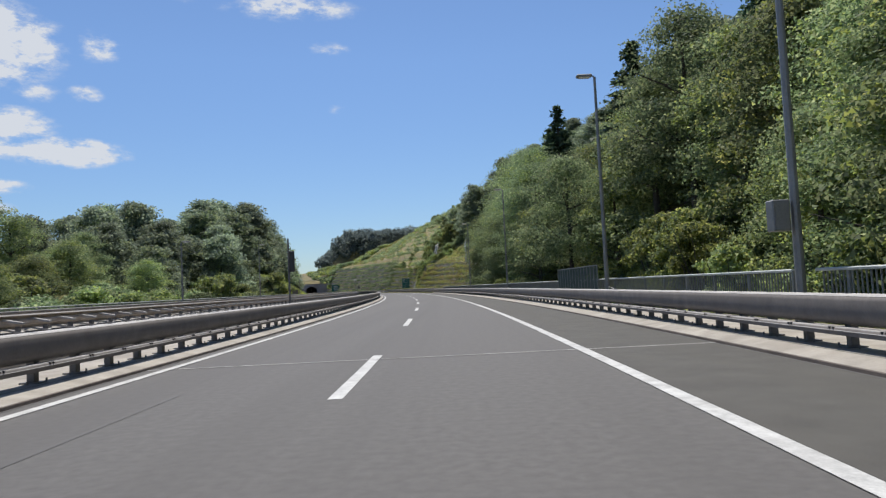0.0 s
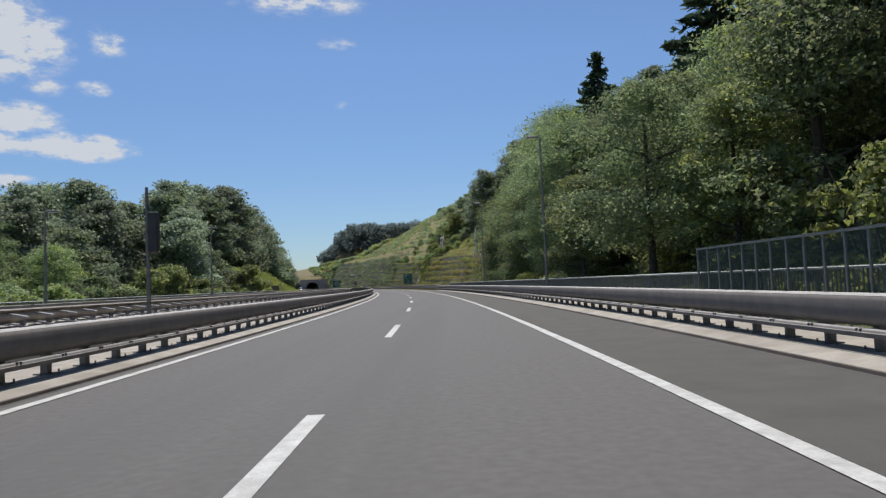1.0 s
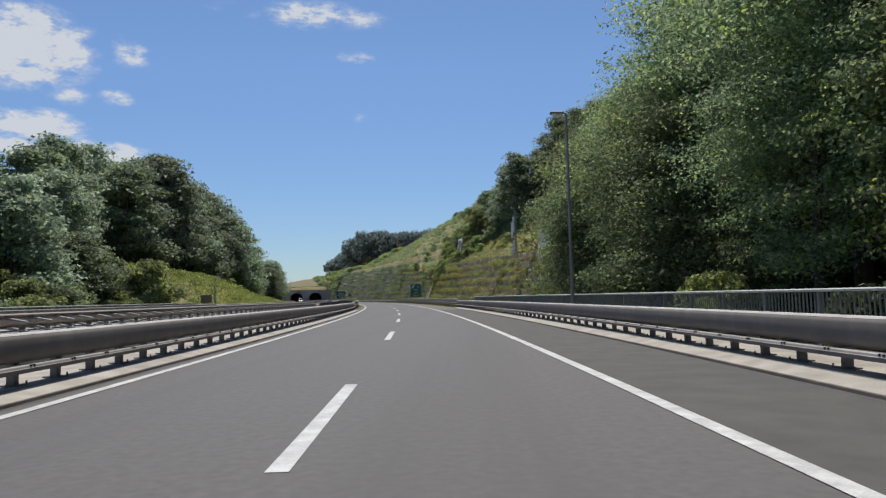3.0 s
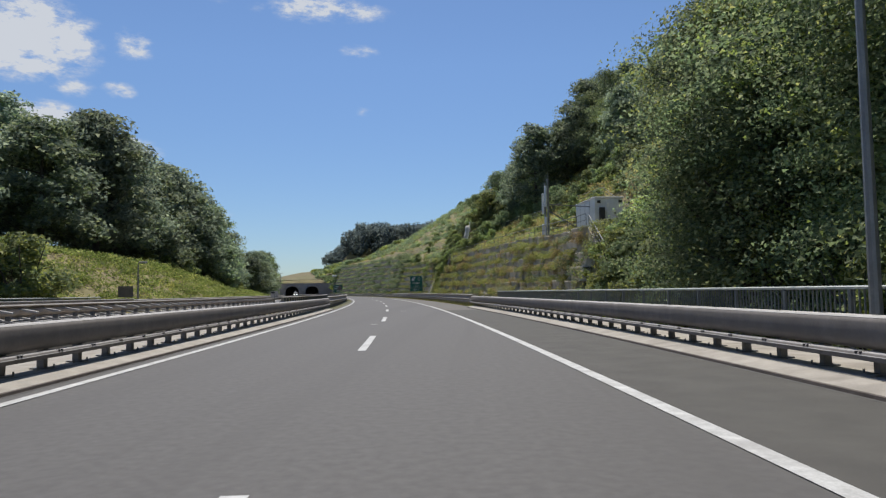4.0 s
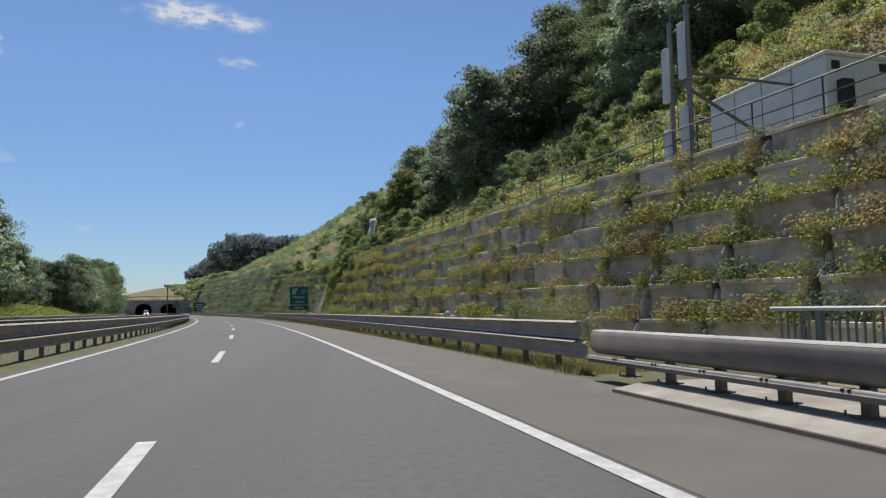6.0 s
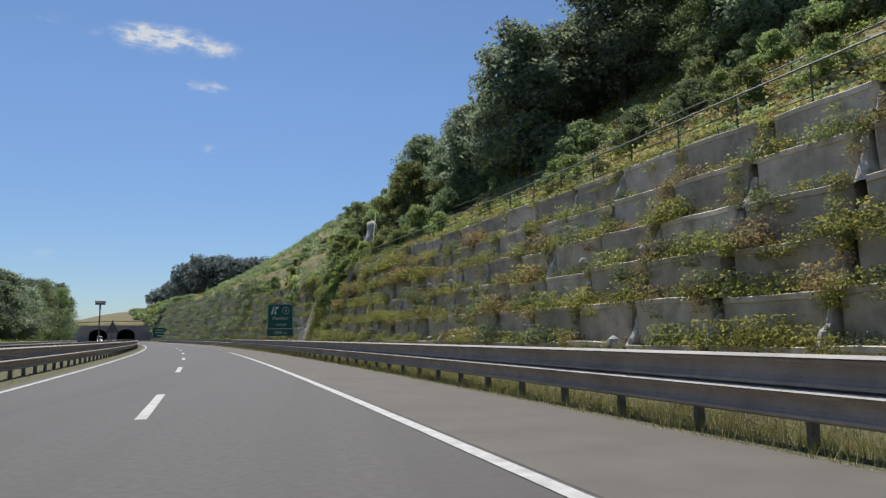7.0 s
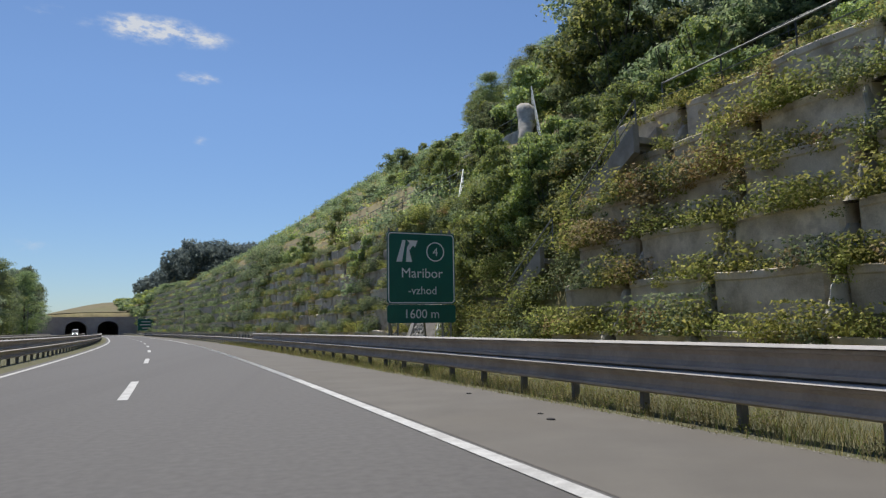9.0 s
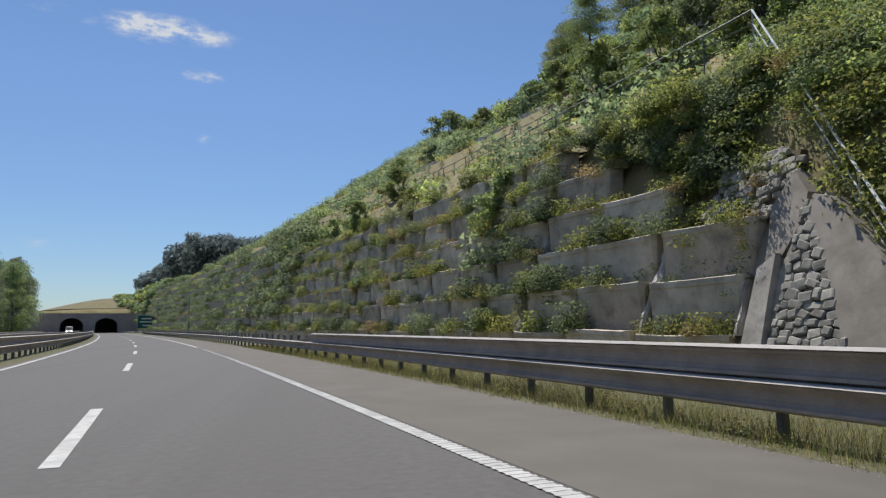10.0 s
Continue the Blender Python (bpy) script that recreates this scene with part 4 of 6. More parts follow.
# low concrete wall under the railing of the highest terrace
crest_wall = thing("terrace_wall", "weathered grey concrete wall under the green railing", "wall", kind="structure", m=Matrix.Identity(4))
for i in range(20):
    s0 = 233.6 + 4.0 * i
    ends = [(ss, 21.6 + 0.06 * (ss - 236) - 0.32) for ss in (s0, s0 + 3.96)]
    bm = bmesh.new()
    vs = []
    for ss, dd in ends:
        h = height(ss, dd + 0.32)
        vs += [bm.verts.new(at(ss, dd + w, z)) for w, z in ((0.0, h - 1.3), (0.0, h + 0.12), (0.24, h + 0.12), (0.24, h - 1.3))]
    for q in ((0, 1, 2, 3), (7, 6, 5, 4), (0, 4, 5, 1), (1, 5, 6, 2), (2, 6, 7, 3), (3, 7, 4, 0)):
        bm.faces.new([vs[j] for j in q])
    bmesh.ops.recalc_face_normals(bm, faces=bm.faces)
    bmesh.ops.bevel(bm, geom=bm.edges[:], offset=0.02, segments=1, affect="EDGES")
    part("wall_panel", bm, M_NIB, crest_wall)

# stone-faced pier at the foot of the stair
pier = thing("stone_pier", "wedge of rough grey stones between smooth concrete flanks", "pier", kind="structure", m=placed(226.9, 10.75))


def slab(outline, front, back):
    """A leaning slab with an outline of (y, z); its face follows the slope."""
    bm = bmesh.new()
    va = [bm.verts.new((front + 0.42 * z, y, z)) for y, z in outline]
    vb = [bm.verts.new((back + 0.42 * z, y, z)) for y, z in outline]
    bm.faces.new(va)
    bm.faces.new(list(reversed(vb)))
    for i in range(len(va)):
        j = (i + 1) % len(va)
        bm.faces.new((va[i], vb[i], vb[j], va[j]))
    bmesh.ops.recalc_face_normals(bm, faces=bm.faces)
    return bm


part("core", slab([(-1.5, -0.2), (1.25, -0.2), (1.35, 2.2), (1.0, 3.6), (0.6, 4.0)], 0.30, 1.6), M_NIB, pier, "smooth grey concrete body")
part("flank", slab([(1.02, -0.2), (1.62, -0.2), (1.75, 2.45), (1.35, 2.75), (1.28, 2.0)], 0.10, 1.2), M_NIB, pier, "pale concrete cheek beside the stones")
part("flank", slab([(1.36, 2.6), (1.72, 2.5), (1.95, 3.9), (1.55, 4.7), (1.05, 4.1), (0.98, 3.55)], 0.27, 1.2), M_FLANK, pier, "pale concrete cheek above the stones")
# darker concrete here paints the shade on the flank
part("flank", slab([(-1.15, -0.2), (-2.75, -0.2), (-2.4, 0.8), (-1.7, 1.7), (-1.0, 2.5), (0.35, 3.85), (0.8, 4.0), (0.88, 3.6), (-0.1, 2.0)], 0.16, 1.2), M_FLANK, pier, "smooth leaning concrete flank")
rng = random.Random(3)
stones = []
for k in range(6):
    bm = bmesh.new()
    bmesh.ops.create_cube(bm, size=1.0)
    bmesh.ops.bevel(bm, geom=bm.edges[:], offset=0.15, segments=1, affect="EDGES")
    for v in bm.verts:
        v.co = Vector((v.co.x * rng.uniform(0.85, 1.1), v.co.y * rng.uniform(0.85, 1.1), v.co.z * rng.uniform(0.85, 1.1)))
    stones.append(mesh_of("stone", bm, M_STONE))
z = 0.0
while z < 3.75:
    lo, hi = -1.15 + 0.545 * z, 1.06 - 0.01 * z
    tall = rng.uniform(0.15, 0.24)
    y = lo
    while y < hi - 0.05:
        w = min(rng.uniform(0.15, 0.36), max(0.12, hi - y))
        part("stone", stones[rng.randrange(6)], None, pier, m=pose(0.27 + 0.42 * z + rng.uniform(-0.02, 0.03), y + w / 2, z + tall / 2 + rng.uniform(-0.04, 0.04), rng.uniform(-22, 22), 22 + rng.uniform(-5, 5), rng.uniform(-6, 6)) @ Matrix.Diagonal((0.14, w * 1.0, tall * rng.uniform(0.9, 1.2), 1)))
        y += w
    z += tall
part("core", slab([(1.3, -0.2), (2.2, -0.2), (2.2, 3.7), (1.4, 3.9)], 0.46, 1.5), M_FLANK, pier, "rough concrete behind the cheek")
part("rubble_bed", slab([(1.5, 3.7), (4.4, 3.8), (4.3, 5.5), (1.8, 5.3)], 0.56, 1.5), M_SOIL, pier, "earth between the rubble stones")
# rubble above the pier's shoulder
for k in range(95):
    u, z = rng.uniform(1.6, 4.3), rng.uniform(3.75, 5.35)
    w = rng.uniform(0.18, 0.4)
    part("stone", stones[rng.randrange(6)], None, pier, m=pose(0.48 + 0.42 * z + rng.uniform(-0.03, 0.05), u, z, rng.uniform(-25, 25), 22 + rng.uniform(-10, 10), rng.uniform(-12, 12)) @ Matrix.Diagonal((0.14, w, w * rng.uniform(0.5, 0.85), 1)))

# ---- equipment cabin and antenna mast on the wall ----
cabin = thing("equipment_cabin", "white metal equipment cabin on the terrace above the wall", "cabin", m=placed(149.2, 19.6, tier_top(149, TIERS) + 0.70))
part("body", box(-1.35, 1.35, -3.0, 3.0, 0.12, 2.62, bevel=0.03), M_WHITE, cabin)
part("roof", box(-1.42, 1.42, -3.08, 3.08, 2.62, 2.76, bevel=0.03), M_WHITE, cabin, "slightly overhanging flat roof")
part("base", box(-1.3, 1.3, -2.95, 2.95, -0.9, 0.12), M_CONCRETE, cabin, "concrete base")
d = part("door", box(-0.2, 0.75, -3.05, -2.98, 0.2, 2.2, bevel=0.01), M_WHITE, cabin)
part("door_handle", box(0.6, 0.66, -3.1, -3.04, 1.1, 1.3), M_DARK, d)
for x, z in ((-1.1, 2.15), (0.95, 2.2)):
    v = part("vent", box(x, x + 0.32, -3.04, -2.99, z, z + 0.28), M_DARK, cabin, "dark louvred vent")
part("air_conditioner", box(-0.95, -0.45, -3.3, -3.0, 0.5, 1.75, bevel=0.03), M_DARK, cabin, "dark cooling unit")
for y in (-1.5, 0, 1.5):
    part("wall_seam", box(-1.362, -1.349, y - 0.02, y + 0.02, 0.15, 2.6), M_POLE, cabin)

mast = thing("antenna_mast", "steel antenna mast with pale panel aerials fixed to the terraced wall", "mast", m=placed(148.2, 14.35, 2.6))
part("pole", tube([(0, 0, 0), (0, 0, 9.3)], 0.10, 10), M_POLE, mast)
part("pole", tube([(-0.05, 0.95, 0.6), (-0.05, 0.95, 9.0)], 0.09, 10), M_POLE, mast)
for z in (4.6, 6.6, 8.6):
    part("brace", tube([(0, 0, z), (-0.05, 0.95, z)], 0.04, 6), M_POLE, mast)
for x, y, z0, z1 in ((-0.22, 0.0, 3.5, 5.6), (-0.26, 0.95, 3.0, 5.0), (-0.22, 0.0, 6.6, 8.6), (-0.24, 0.95, 6.0, 8.0)):
    a = part("panel_aerial", box(x - 0.12, x + 0.06, y - 0.15, y + 0.15, z0, z1, bevel=0.03), M_WHITE, mast, "pale grey panel aerial")
    part("clamp", box(x + 0.05, x + 0.2, y - 0.05, y + 0.05, z0 + 0.3, z0 + 0.4), M_POLE, a)
part("stay", tube([(0.0, -0.05, 6.2), (2.6, -0.6, 4.5)], 0.06, 6), M_POST, mast, "dark diagonal stay to the terrace")
part("stay", tube([(0.0, -0.05, 6.8), (4.0, -0.6, 6.5)], 0.05, 6), M_POST, mast, "dark cable tray to the cabin")
for y in (0.0, 0.95):
    part("whip_aerial", tube([(0, y, 9.1), (0, y, 10.0)], 0.02, 6), M_POLE, mast)

# ---- signs ----


def text_mesh(text, size):
    cu = bpy.data.curves.new("letter", "FONT")
    cu.body, cu.size, cu.extrude = text, size, 0.004
    tmp = bpy.data.objects.new("letter", cu)
    me = bpy.data.meshes.new_from_object(tmp)
    bpy.data.objects.remove(tmp)
    return me


def extent(me):
    xs = [v.co.x for v in me.vertices]
    return min(xs), max(xs)


def lettering(text, size, x, z, y, parent, mat=M_SIGNWHITE):
    """A centred word of separate raised letters."""
    lo, hi = extent(text_mesh(text, size))
    for i, ch in enumerate(text):
        if ch == " ":
            continue
        me = text_mesh(ch, size)
        shift = extent(text_mesh(text[:i + 1], size))[1] - extent(me)[1]
        me.materials.clear()
        me.materials.append(mat)
        part("letter", me, None, parent, m=Matrix.Translation((x - (lo + hi) / 2 + shift, y, z)) @ pose(0, 0, 0, 90, 0, 0))


def ring(r0, r1, cx0, cz0, y0, y1, n=28):
    bm = bmesh.new()
    for i in range(n):
        a0, a1 = 2 * math.pi * i / n, 2 * math.pi * (i + 1) / n
        q = [(cx0 + r * math.cos(a), cz0 + r * math.sin(a)) for r, a in ((r0, a0), (r1, a0), (r1, a1), (r0, a1))]
        plate(q, y0, y1, bm)
    return bm


def frame_line(x0, x1, z0, z1, r, w, y0, y1):
    bm = bmesh.new()
    o, i = rounded(x0, x1, z0, z1, r), rounded(x0 + w, x1 - w, z0 + w, z1 - w, r - w)
    n = len(o)
    for k in range(n):
        j = (k + 1) % n
        plate([o[k], o[j], i[j], i[k]], y0, y1, bm)
    return bm


sign = thing("exit_sign", "green motorway exit sign with white lettering on steel posts", "road sign", m=placed(216.2, 7.42, 0, 2.0))
part("panel", plate(rounded(-1.22, 1.22, 2.02, 4.42, 0.12), -0.02, 0.02), M_SIGN, sign)
part("panel", plate(rounded(-1.22, 1.22, 1.4, 2.0, 0.10), -0.02, 0.02), M_SIGN, sign, "lower green panel with the distance")
part("border", frame_line(-1.19, 1.19, 2.05, 4.39, 0.13, 0.035, -0.028, -0.02), M_SIGNWHITE, sign)
part("border", frame_line(-1.22, 1.22, 1.40, 2.00, 0.10, 0.02, -0.026, -0.02), M_SIGN, sign)
lettering("Maribor", 0.46, 0.03, 2.90, -0.021, sign)
lettering("-vzhod", 0.38, 0.02, 2.35, -0.021, sign)
lettering("1600 m", 0.42, 0.02, 1.56, -0.021, sign)
lettering("4", 0.40, 0.50, 3.64, -0.021, sign)
part("number_ring", ring(0.29, 0.33, 0.50, 3.78, -0.027, -0.02), M_SIGNWHITE, sign, "white ring round the number")
part("exit_symbol", plate([(-0.90, 3.42), (-0.70, 3.42), (-0.57, 4.14), (-0.68, 4.14)], -0.027, -0.02), M_SIGNWHITE, sign, "white lane of the exit symbol")
bm = plate([(-0.56, 3.42), (-0.34, 3.42), (-0.44, 3.80), (-0.30, 3.98), (-0.24, 3.90), (-0.14, 4.14), (-0.52, 4.14), (-0.42, 4.06), (-0.52, 3.90)], -0.027, -0.02)
part("exit_symbol", bm, M_SIGNWHITE, sign, "white exit arrow")
for x in (-1.12, 0.78):
    mastp = part("lattice_post", tube([(x, 0.08, -0.4), (x, 0.08, 4.55)], 0.03, 6), M_POLE, sign, "grey steel lattice post")
    part("chord", tube([(x + 0.3, 0.08, -0.4), (x + 0.3, 0.08, 4.55)], 0.03, 6), M_POLE, mastp)
    for k in range(14):
        z0 = -0.1 + k * 0.33
        p, q = (x, x + 0.3) if k % 2 else (x + 0.3, x)
        part("lacing", tube([(p, 0.08, z0), (q, 0.08, z0 + 0.33)], 0.014, 5), M_POLE, mastp)
for x in (-1.1, 0.1):
    part("brace", tube([(x, 0.08, 1.5), (x + 0.55, 1.0, -0.1)], 0.035, 6), M_POLE, sign)

sign2 = thing("direction_sign", "green direction sign beside the road before the tunnel", "road sign", m=placed(470, 10.5, 0, 4))
part("panel", plate(rounded(-3.0, 3.0, 1.6, 6.0, 0.2), -0.03, 0.03), M_SIGN, sign2)
part("border", frame_line(-2.95, 2.95, 1.65, 5.95, 0.2, 0.06, -0.04, -0.03), M_SIGNWHITE, sign2)
for z, w in ((4.9, 1.7), (3.8, 2.2), (2.6, 1.4)):
    part("text_bar", box(-w, w * 0.8, -0.04, -0.03, z - 0.2, z + 0.2), M_SIGNWHITE, sign2, "white line of small lettering")
for x in (-2.2, 2.2):
    part("post", box(x - 0.09, x + 0.09, 0.04, 0.2, -0.4, 5.8), M_POLE, sign2)

sensor = thing("traffic_sensor_post", "grey post with a pale flat double head in the median", "sensor post", m=placed(219.7, -8.25))
part("pole", tube([(0, 0, -0.1), (0, 0, 4.45)], 0.06, 10), M_POLE, sensor)
part("head", box(-0.44, 0.44, -0.2, 0.2, 4.48, 4.80, bevel=0.07), M_WHITE, sensor, "pale oblong head")
part("head_shade", box(-0.42, 0.42, -0.19, 0.19, 4.38, 4.48, bevel=0.02), M_DARK, sensor)
part("knuckle", box(-0.07, 0.07, -0.07, 0.07, 4.0, 4.35, bevel=0.01), M_DARK, sensor)
warn = thing("warning_sign", "triangular road sign seen from its dull grey back", "road sign", m=placed(220.4, -7.2))
part("panel", plate([(-0.52, 1.85), (0.52, 1.85), (0.55, 1.90), (0.04, 2.84), (-0.04, 2.84), (-0.55, 1.90)], -0.02, 0.02), M_SIGNBACK, warn)
part("post", tube([(0, 0.06, -0.1), (0, 0.06, 3.0)], 0.04, 8), M_POLE, warn)
for z, w in ((2.0, 0.36), (2.4, 0.18)):
    part("strut", box(-w, w, -0.05, -0.02, z, z + 0.05), M_POLE, warn)

# lane signal on a mast at the edge of the opposite bridge
sig = thing("lane_signal", "dark slender mast with a dark signal box", "signal mast", m=placed(43.0, -9.05, 0.14))
part("mast", tube([(0, 0, 0), (0, 0, 4.6)], 0.075, 10, taper=0.05), M_POST, sig)
part("signal_box", box(0.06, 0.36, -0.12, 0.12, 2.5, 3.8, bevel=0.03), M_DARK, sig)
part("base_plate", box(-0.18, 0.18, -0.18, 0.18, 0.0, 0.03), M_POST, sig)
small = thing("back_of_sign", "small dull sign seen from behind at the far verge", "road sign", m=placed(143.0, -22.5))
part("panel", box(-0.6, 0.6, -0.02, 0.02, 1.2, 2.1), M_SIGNBACK, small)
part("post", tube([(0, 0.06, -0.5), (0, 0.06, 2.0)], 0.04, 8), M_POLE, small)

# ---- lamps ----


def street_lamp(s, d, tall, side, label, base=0.14, arm=0.12):
    ob = thing("street_lamp", label, "street lamp", "street lamps", m=placed(s, d, base))
    part("pole", tube([(0, 0, 0), (0, 0, tall * 0.4), (0, 0, tall)], 0.10, 10, taper=0.055), M_POLE, ob)
    part("arm", tube([(0, 0, tall - 0.02), (side * arm * 0.4, 0, tall + 0.05), (side * arm, 0, tall + 0.06)], 0.035, 8), M_POLE, ob)
    hd = part("head", box(min(side * arm, side * (arm + 0.6)) - 0.05, max(side * arm, side * (arm + 0.6)), -0.15, 0.15, tall + 0.01, tall + 0.13, bevel=0.035), M_POLE, ob)
    part("lens", box(min(side * (arm + 0.1), side * (arm + 0.55)), max(side * (arm + 0.1), side * (arm + 0.55)), -0.11, 0.11, tall - 0.015, tall + 0.012), M_WHITE, hd)
    part("base_plate", box(-0.2, 0.2, -0.2, 0.2, 0, 0.03), M_POLE, ob)
    return ob


for s in (28.4, 61.8, 95.0):
    street_lamp(s, 7.12, 9.65, -1, "tall grey street lamp with a flat head on the bridge edge")
street_lamp(13.4, 7.2, 12.0, -1, "tall grey street lamp with a small cabinet on its pole")
cab = thing("pole_cabinet", "small grey cabinet strapped to a lamp pole", "cabinet", m=placed(13.4, 7.0, 2.0))
part("body", box(-0.32, 0.02, -0.16, 0.14, 0.0, 0.62, bevel=0.02), M_POLE, cab)
part("door", box(-0.28, -0.02, -0.175, -0.158, 0.04, 0.58), M_POLE, cab)
street_lamp(59.7, -21.3, 6.0, 1, "slim grey street lamp beside the opposite carriageway")
street_lamp(92.4, -21.3, 7.8, 1, "slim grey street lamp beside the opposite carriageway")
street_lamp(143.2, -21.6, 4.0, 1, "short dark lamp post before the grassy bank", 0.0, 0.1)
for s in (330, 395):
    street_lamp(s, 7.6, 8.5, -1, "slender street lamp before the tunnel", 0.0)
for s in (330, 395, 460):
    street_lamp(s, -22.4, 8.5, 1, "slender street lamp beside the opposite carriageway", 0.0)

# mesh screen standing over the bridge railing
screen = thing("mesh_screen", "tall green steel screen with wire mesh on the bridge railing", "fence", m=placed(34.5, 7.12))
inv = screen.matrix_world.inverted()
pm = mesh_of("post", box(-0.022, 0.022, -0.028, 0.028, 0.14, 1.86, bevel=0.006), M_RAIL)
for k in range(15):
    p = part("post", pm, None, screen)
    p.matrix_parent_inverse = inv
    p.matrix_basis = placed(30.0 + 0.65 * k, 7.12)
part("top_rail", sweep([(7.09, 1.83), (7.15, 1.83), (7.15, 1.88), (7.09, 1.88)], 29.97, 39.13, 2), M_RAIL, screen).matrix_parent_inverse = inv
bm = bmesh.new()
for i in range(450):
    c = at(30 + 0.02 * i, 7.12)
    tube([c + Vector((0, 0, 0.2)), c + Vector((0, 0, 1.84))], 0.0025, 3, bm)
for z in np.arange(0.3, 1.84, 0.12):
    tube([at(30, 7.12, z), at(34.5, 7.12, z), at(39.1, 7.12, z)], 0.0025, 3, bm)
part("mesh", bm, M_GREENSCREEN, screen, "fine dark green wire mesh", "stuff").matrix_parent_inverse = inv
stick = tube([at(21.75, 5.66, 0.885), at(21.95, 5.64, 0.93), at(22.25, 5.60, 0.985)], 0.016, 6, taper=0.01)
solo("stick", stick, M_CAP, "pale dry stick caught on the guard rail", "debris")
km = thing("distance_plate", "small white distance plate with a dark upper band on a post", "road sign", m=placed(120.2, -6.77, 0.14))
part("panel", plate(rounded(-0.19, 0.19, 0.94, 1.27, 0.02), -0.012, 0.012), M_CAP, km)
part("band", box(-0.17, 0.03, -0.018, -0.012, 1.16, 1.25), M_DARK, km, "dark band with small lettering")
part("text_bar", box(-0.17, 0.17, -0.017, -0.012, 1.115, 1.13), M_DARK, km, "thin dark line")
lettering("2", 0.16, 0.02, 0.97, -0.013, km, M_DARK)
part("text_bar", box(0.10, 0.17, -0.017, -0.012, 1.0, 1.03), M_DARK, km, "tiny dark lettering")
part("post", tube([(0, 0.03, 0), (0, 0.03, 1.2)], 0.025, 8), M_POLE, km)

# ---- tunnel ----
PS = 528.0


def arch(cx0, half, side_h, n=14):
    """Outline of a bore from its left foot over the crown to its right foot."""
    pts = [(cx0 - half, 0.0)]
    for i in range(n + 1):
        a = math.pi * (1 - i / n)
        pts.append((cx0 + half * math.cos(a), side_h + half * 0.82 * math.sin(a)))
    return pts + [(cx0 + half, 0.0)]


portal = thing("tunnel_portal", "grey concrete tunnel front with two dark arched bores", "tunnel", kind="structure", m=placed(PS, -7.5))
bores = [arch(7.6, 4.3, 2.8), arch(-4.8, 4.3, 2.8)]
bm = bmesh.new()
X0, X1, TOP = -34.0, 24.0, 7.7
spans = [(X0, -9.1, None), (-9.1, -0.5, bores[1]), (-0.5, 3.3, None), (3.3, 11.9, bores[0]), (11.9, X1, None)]
for a, b, bore in spans:
    if bore is None:
        box(a, b, 0, 1.2, -0.5, TOP, bm)
    else:
        rim = bore[1:-1]
        for p, q in zip(rim, rim[1:]):
            pl = [(p[0], p[1]), (q[0], q[1]), (q[0], TOP), (p[0], TOP)]
            plate(pl, 0, 1.2, bm)
part("front", bm, M_PORTAL, portal)
part("coping", box(X0, X1, -0.15, 1.4, TOP, TOP + 0.25), M_PORTAL, portal, "projecting concrete coping")
for bore in bores:
    bm = bmesh.new()
    rings = [[bm.verts.new((x, y, z)) for x, z in bore] for y in (0.6, 10, 28)]
    for ra, rb in zip(rings, rings[1:]):
        for j in range(len(bore) - 1):
            bm.faces.new((ra[j], rb[j], rb[j + 1], ra[j + 1]))
    bm.faces.new(rings[-1])
    part("bore", bm, M_TUNNEL, portal, "dark lined tunnel bore")
    part("rim", tube([(x, -0.1, z) for x, z in bore], 0.28, 8), M_PORTAL, portal, "raised concrete rim of the bore")
part("roof", box(X0, X1, 1.2, 34, TOP - 1.2, TOP + 0.3), M_DRYGRASS, portal, "dry grass over the tunnel roof")
for x in (X0, X1 - 1.0):
    part("wing_wall", box(x, x + 1.0, -0.2, 34, -0.5, TOP), M_PORTAL, portal)
meadow = bmesh.new()
rows = []
for i in range(13):
    s = 548 + i * 11
    r = []
    for j in range(17):
        d = -58 + j * 7.5
        r.append(meadow.verts.new(at(s, d, height(s, d) + 0.35)))
    rows.append(r)
for a, b in zip(rows, rows[1:]):
    for j in range(10):
        if min(v.co.z for v in (a[j], a[j + 1], b[j + 1], b[j])) > 7.7:
            meadow.faces.new((a[j], a[j + 1], b[j + 1], b[j])).smooth = True
solo("meadow", meadow, M_DRYGRASS, "dry yellow meadow on the hill over the tunnel", "meadow", kind="structure")

# white van coming out of the far bore
van = thing("white_van", "white van with lit headlights coming out of the tunnel", "van", m=placed(478, -12.6, 0, 180))
part("body", plate([(-2.4, 0.45), (2.3, 0.45), (2.4, 1.1), (1.75, 1.3), (1.0, 2.35), (-2.3, 2.45), (-2.45, 2.3)], -0.95, 0.95), M_WHITE, van, m=pose(0, 0, 0, 0, 0, 90))
part("windscreen", plate([(1.08, 2.2), (1.72, 1.34), (1.76, 1.36), (1.12, 2.25)], -0.85, 0.85), M_DARK, van, m=pose(0, 0.03, 0.03, 0, 0, 90))
wm = mesh_of("wheel", tube([(-0.11, 0, 0), (0.11, 0, 0)], 0.34, 14), M_DARK)
for x in (-0.88, 0.88):
    for y in (-1.5, 1.5):
        part("wheel", wm, None, van, m=Matrix.Translation((x, y, 0.34)))
lampm = bpy.data.materials.new("headlight")
lampm.use_nodes = True
bs = lampm.node_tree.nodes["Principled BSDF"]
bs.inputs["Emission Color"].default_value, bs.inputs["Emission Strength"].default_value = (1, 1, 0.95, 1), 6.0
for x in (-0.7, 0.7):
    part("headlight", box(x - 0.16, x + 0.16, 2.3, 2.42, 0.75, 0.98, bevel=0.03), lampm, van, "lit white headlight")

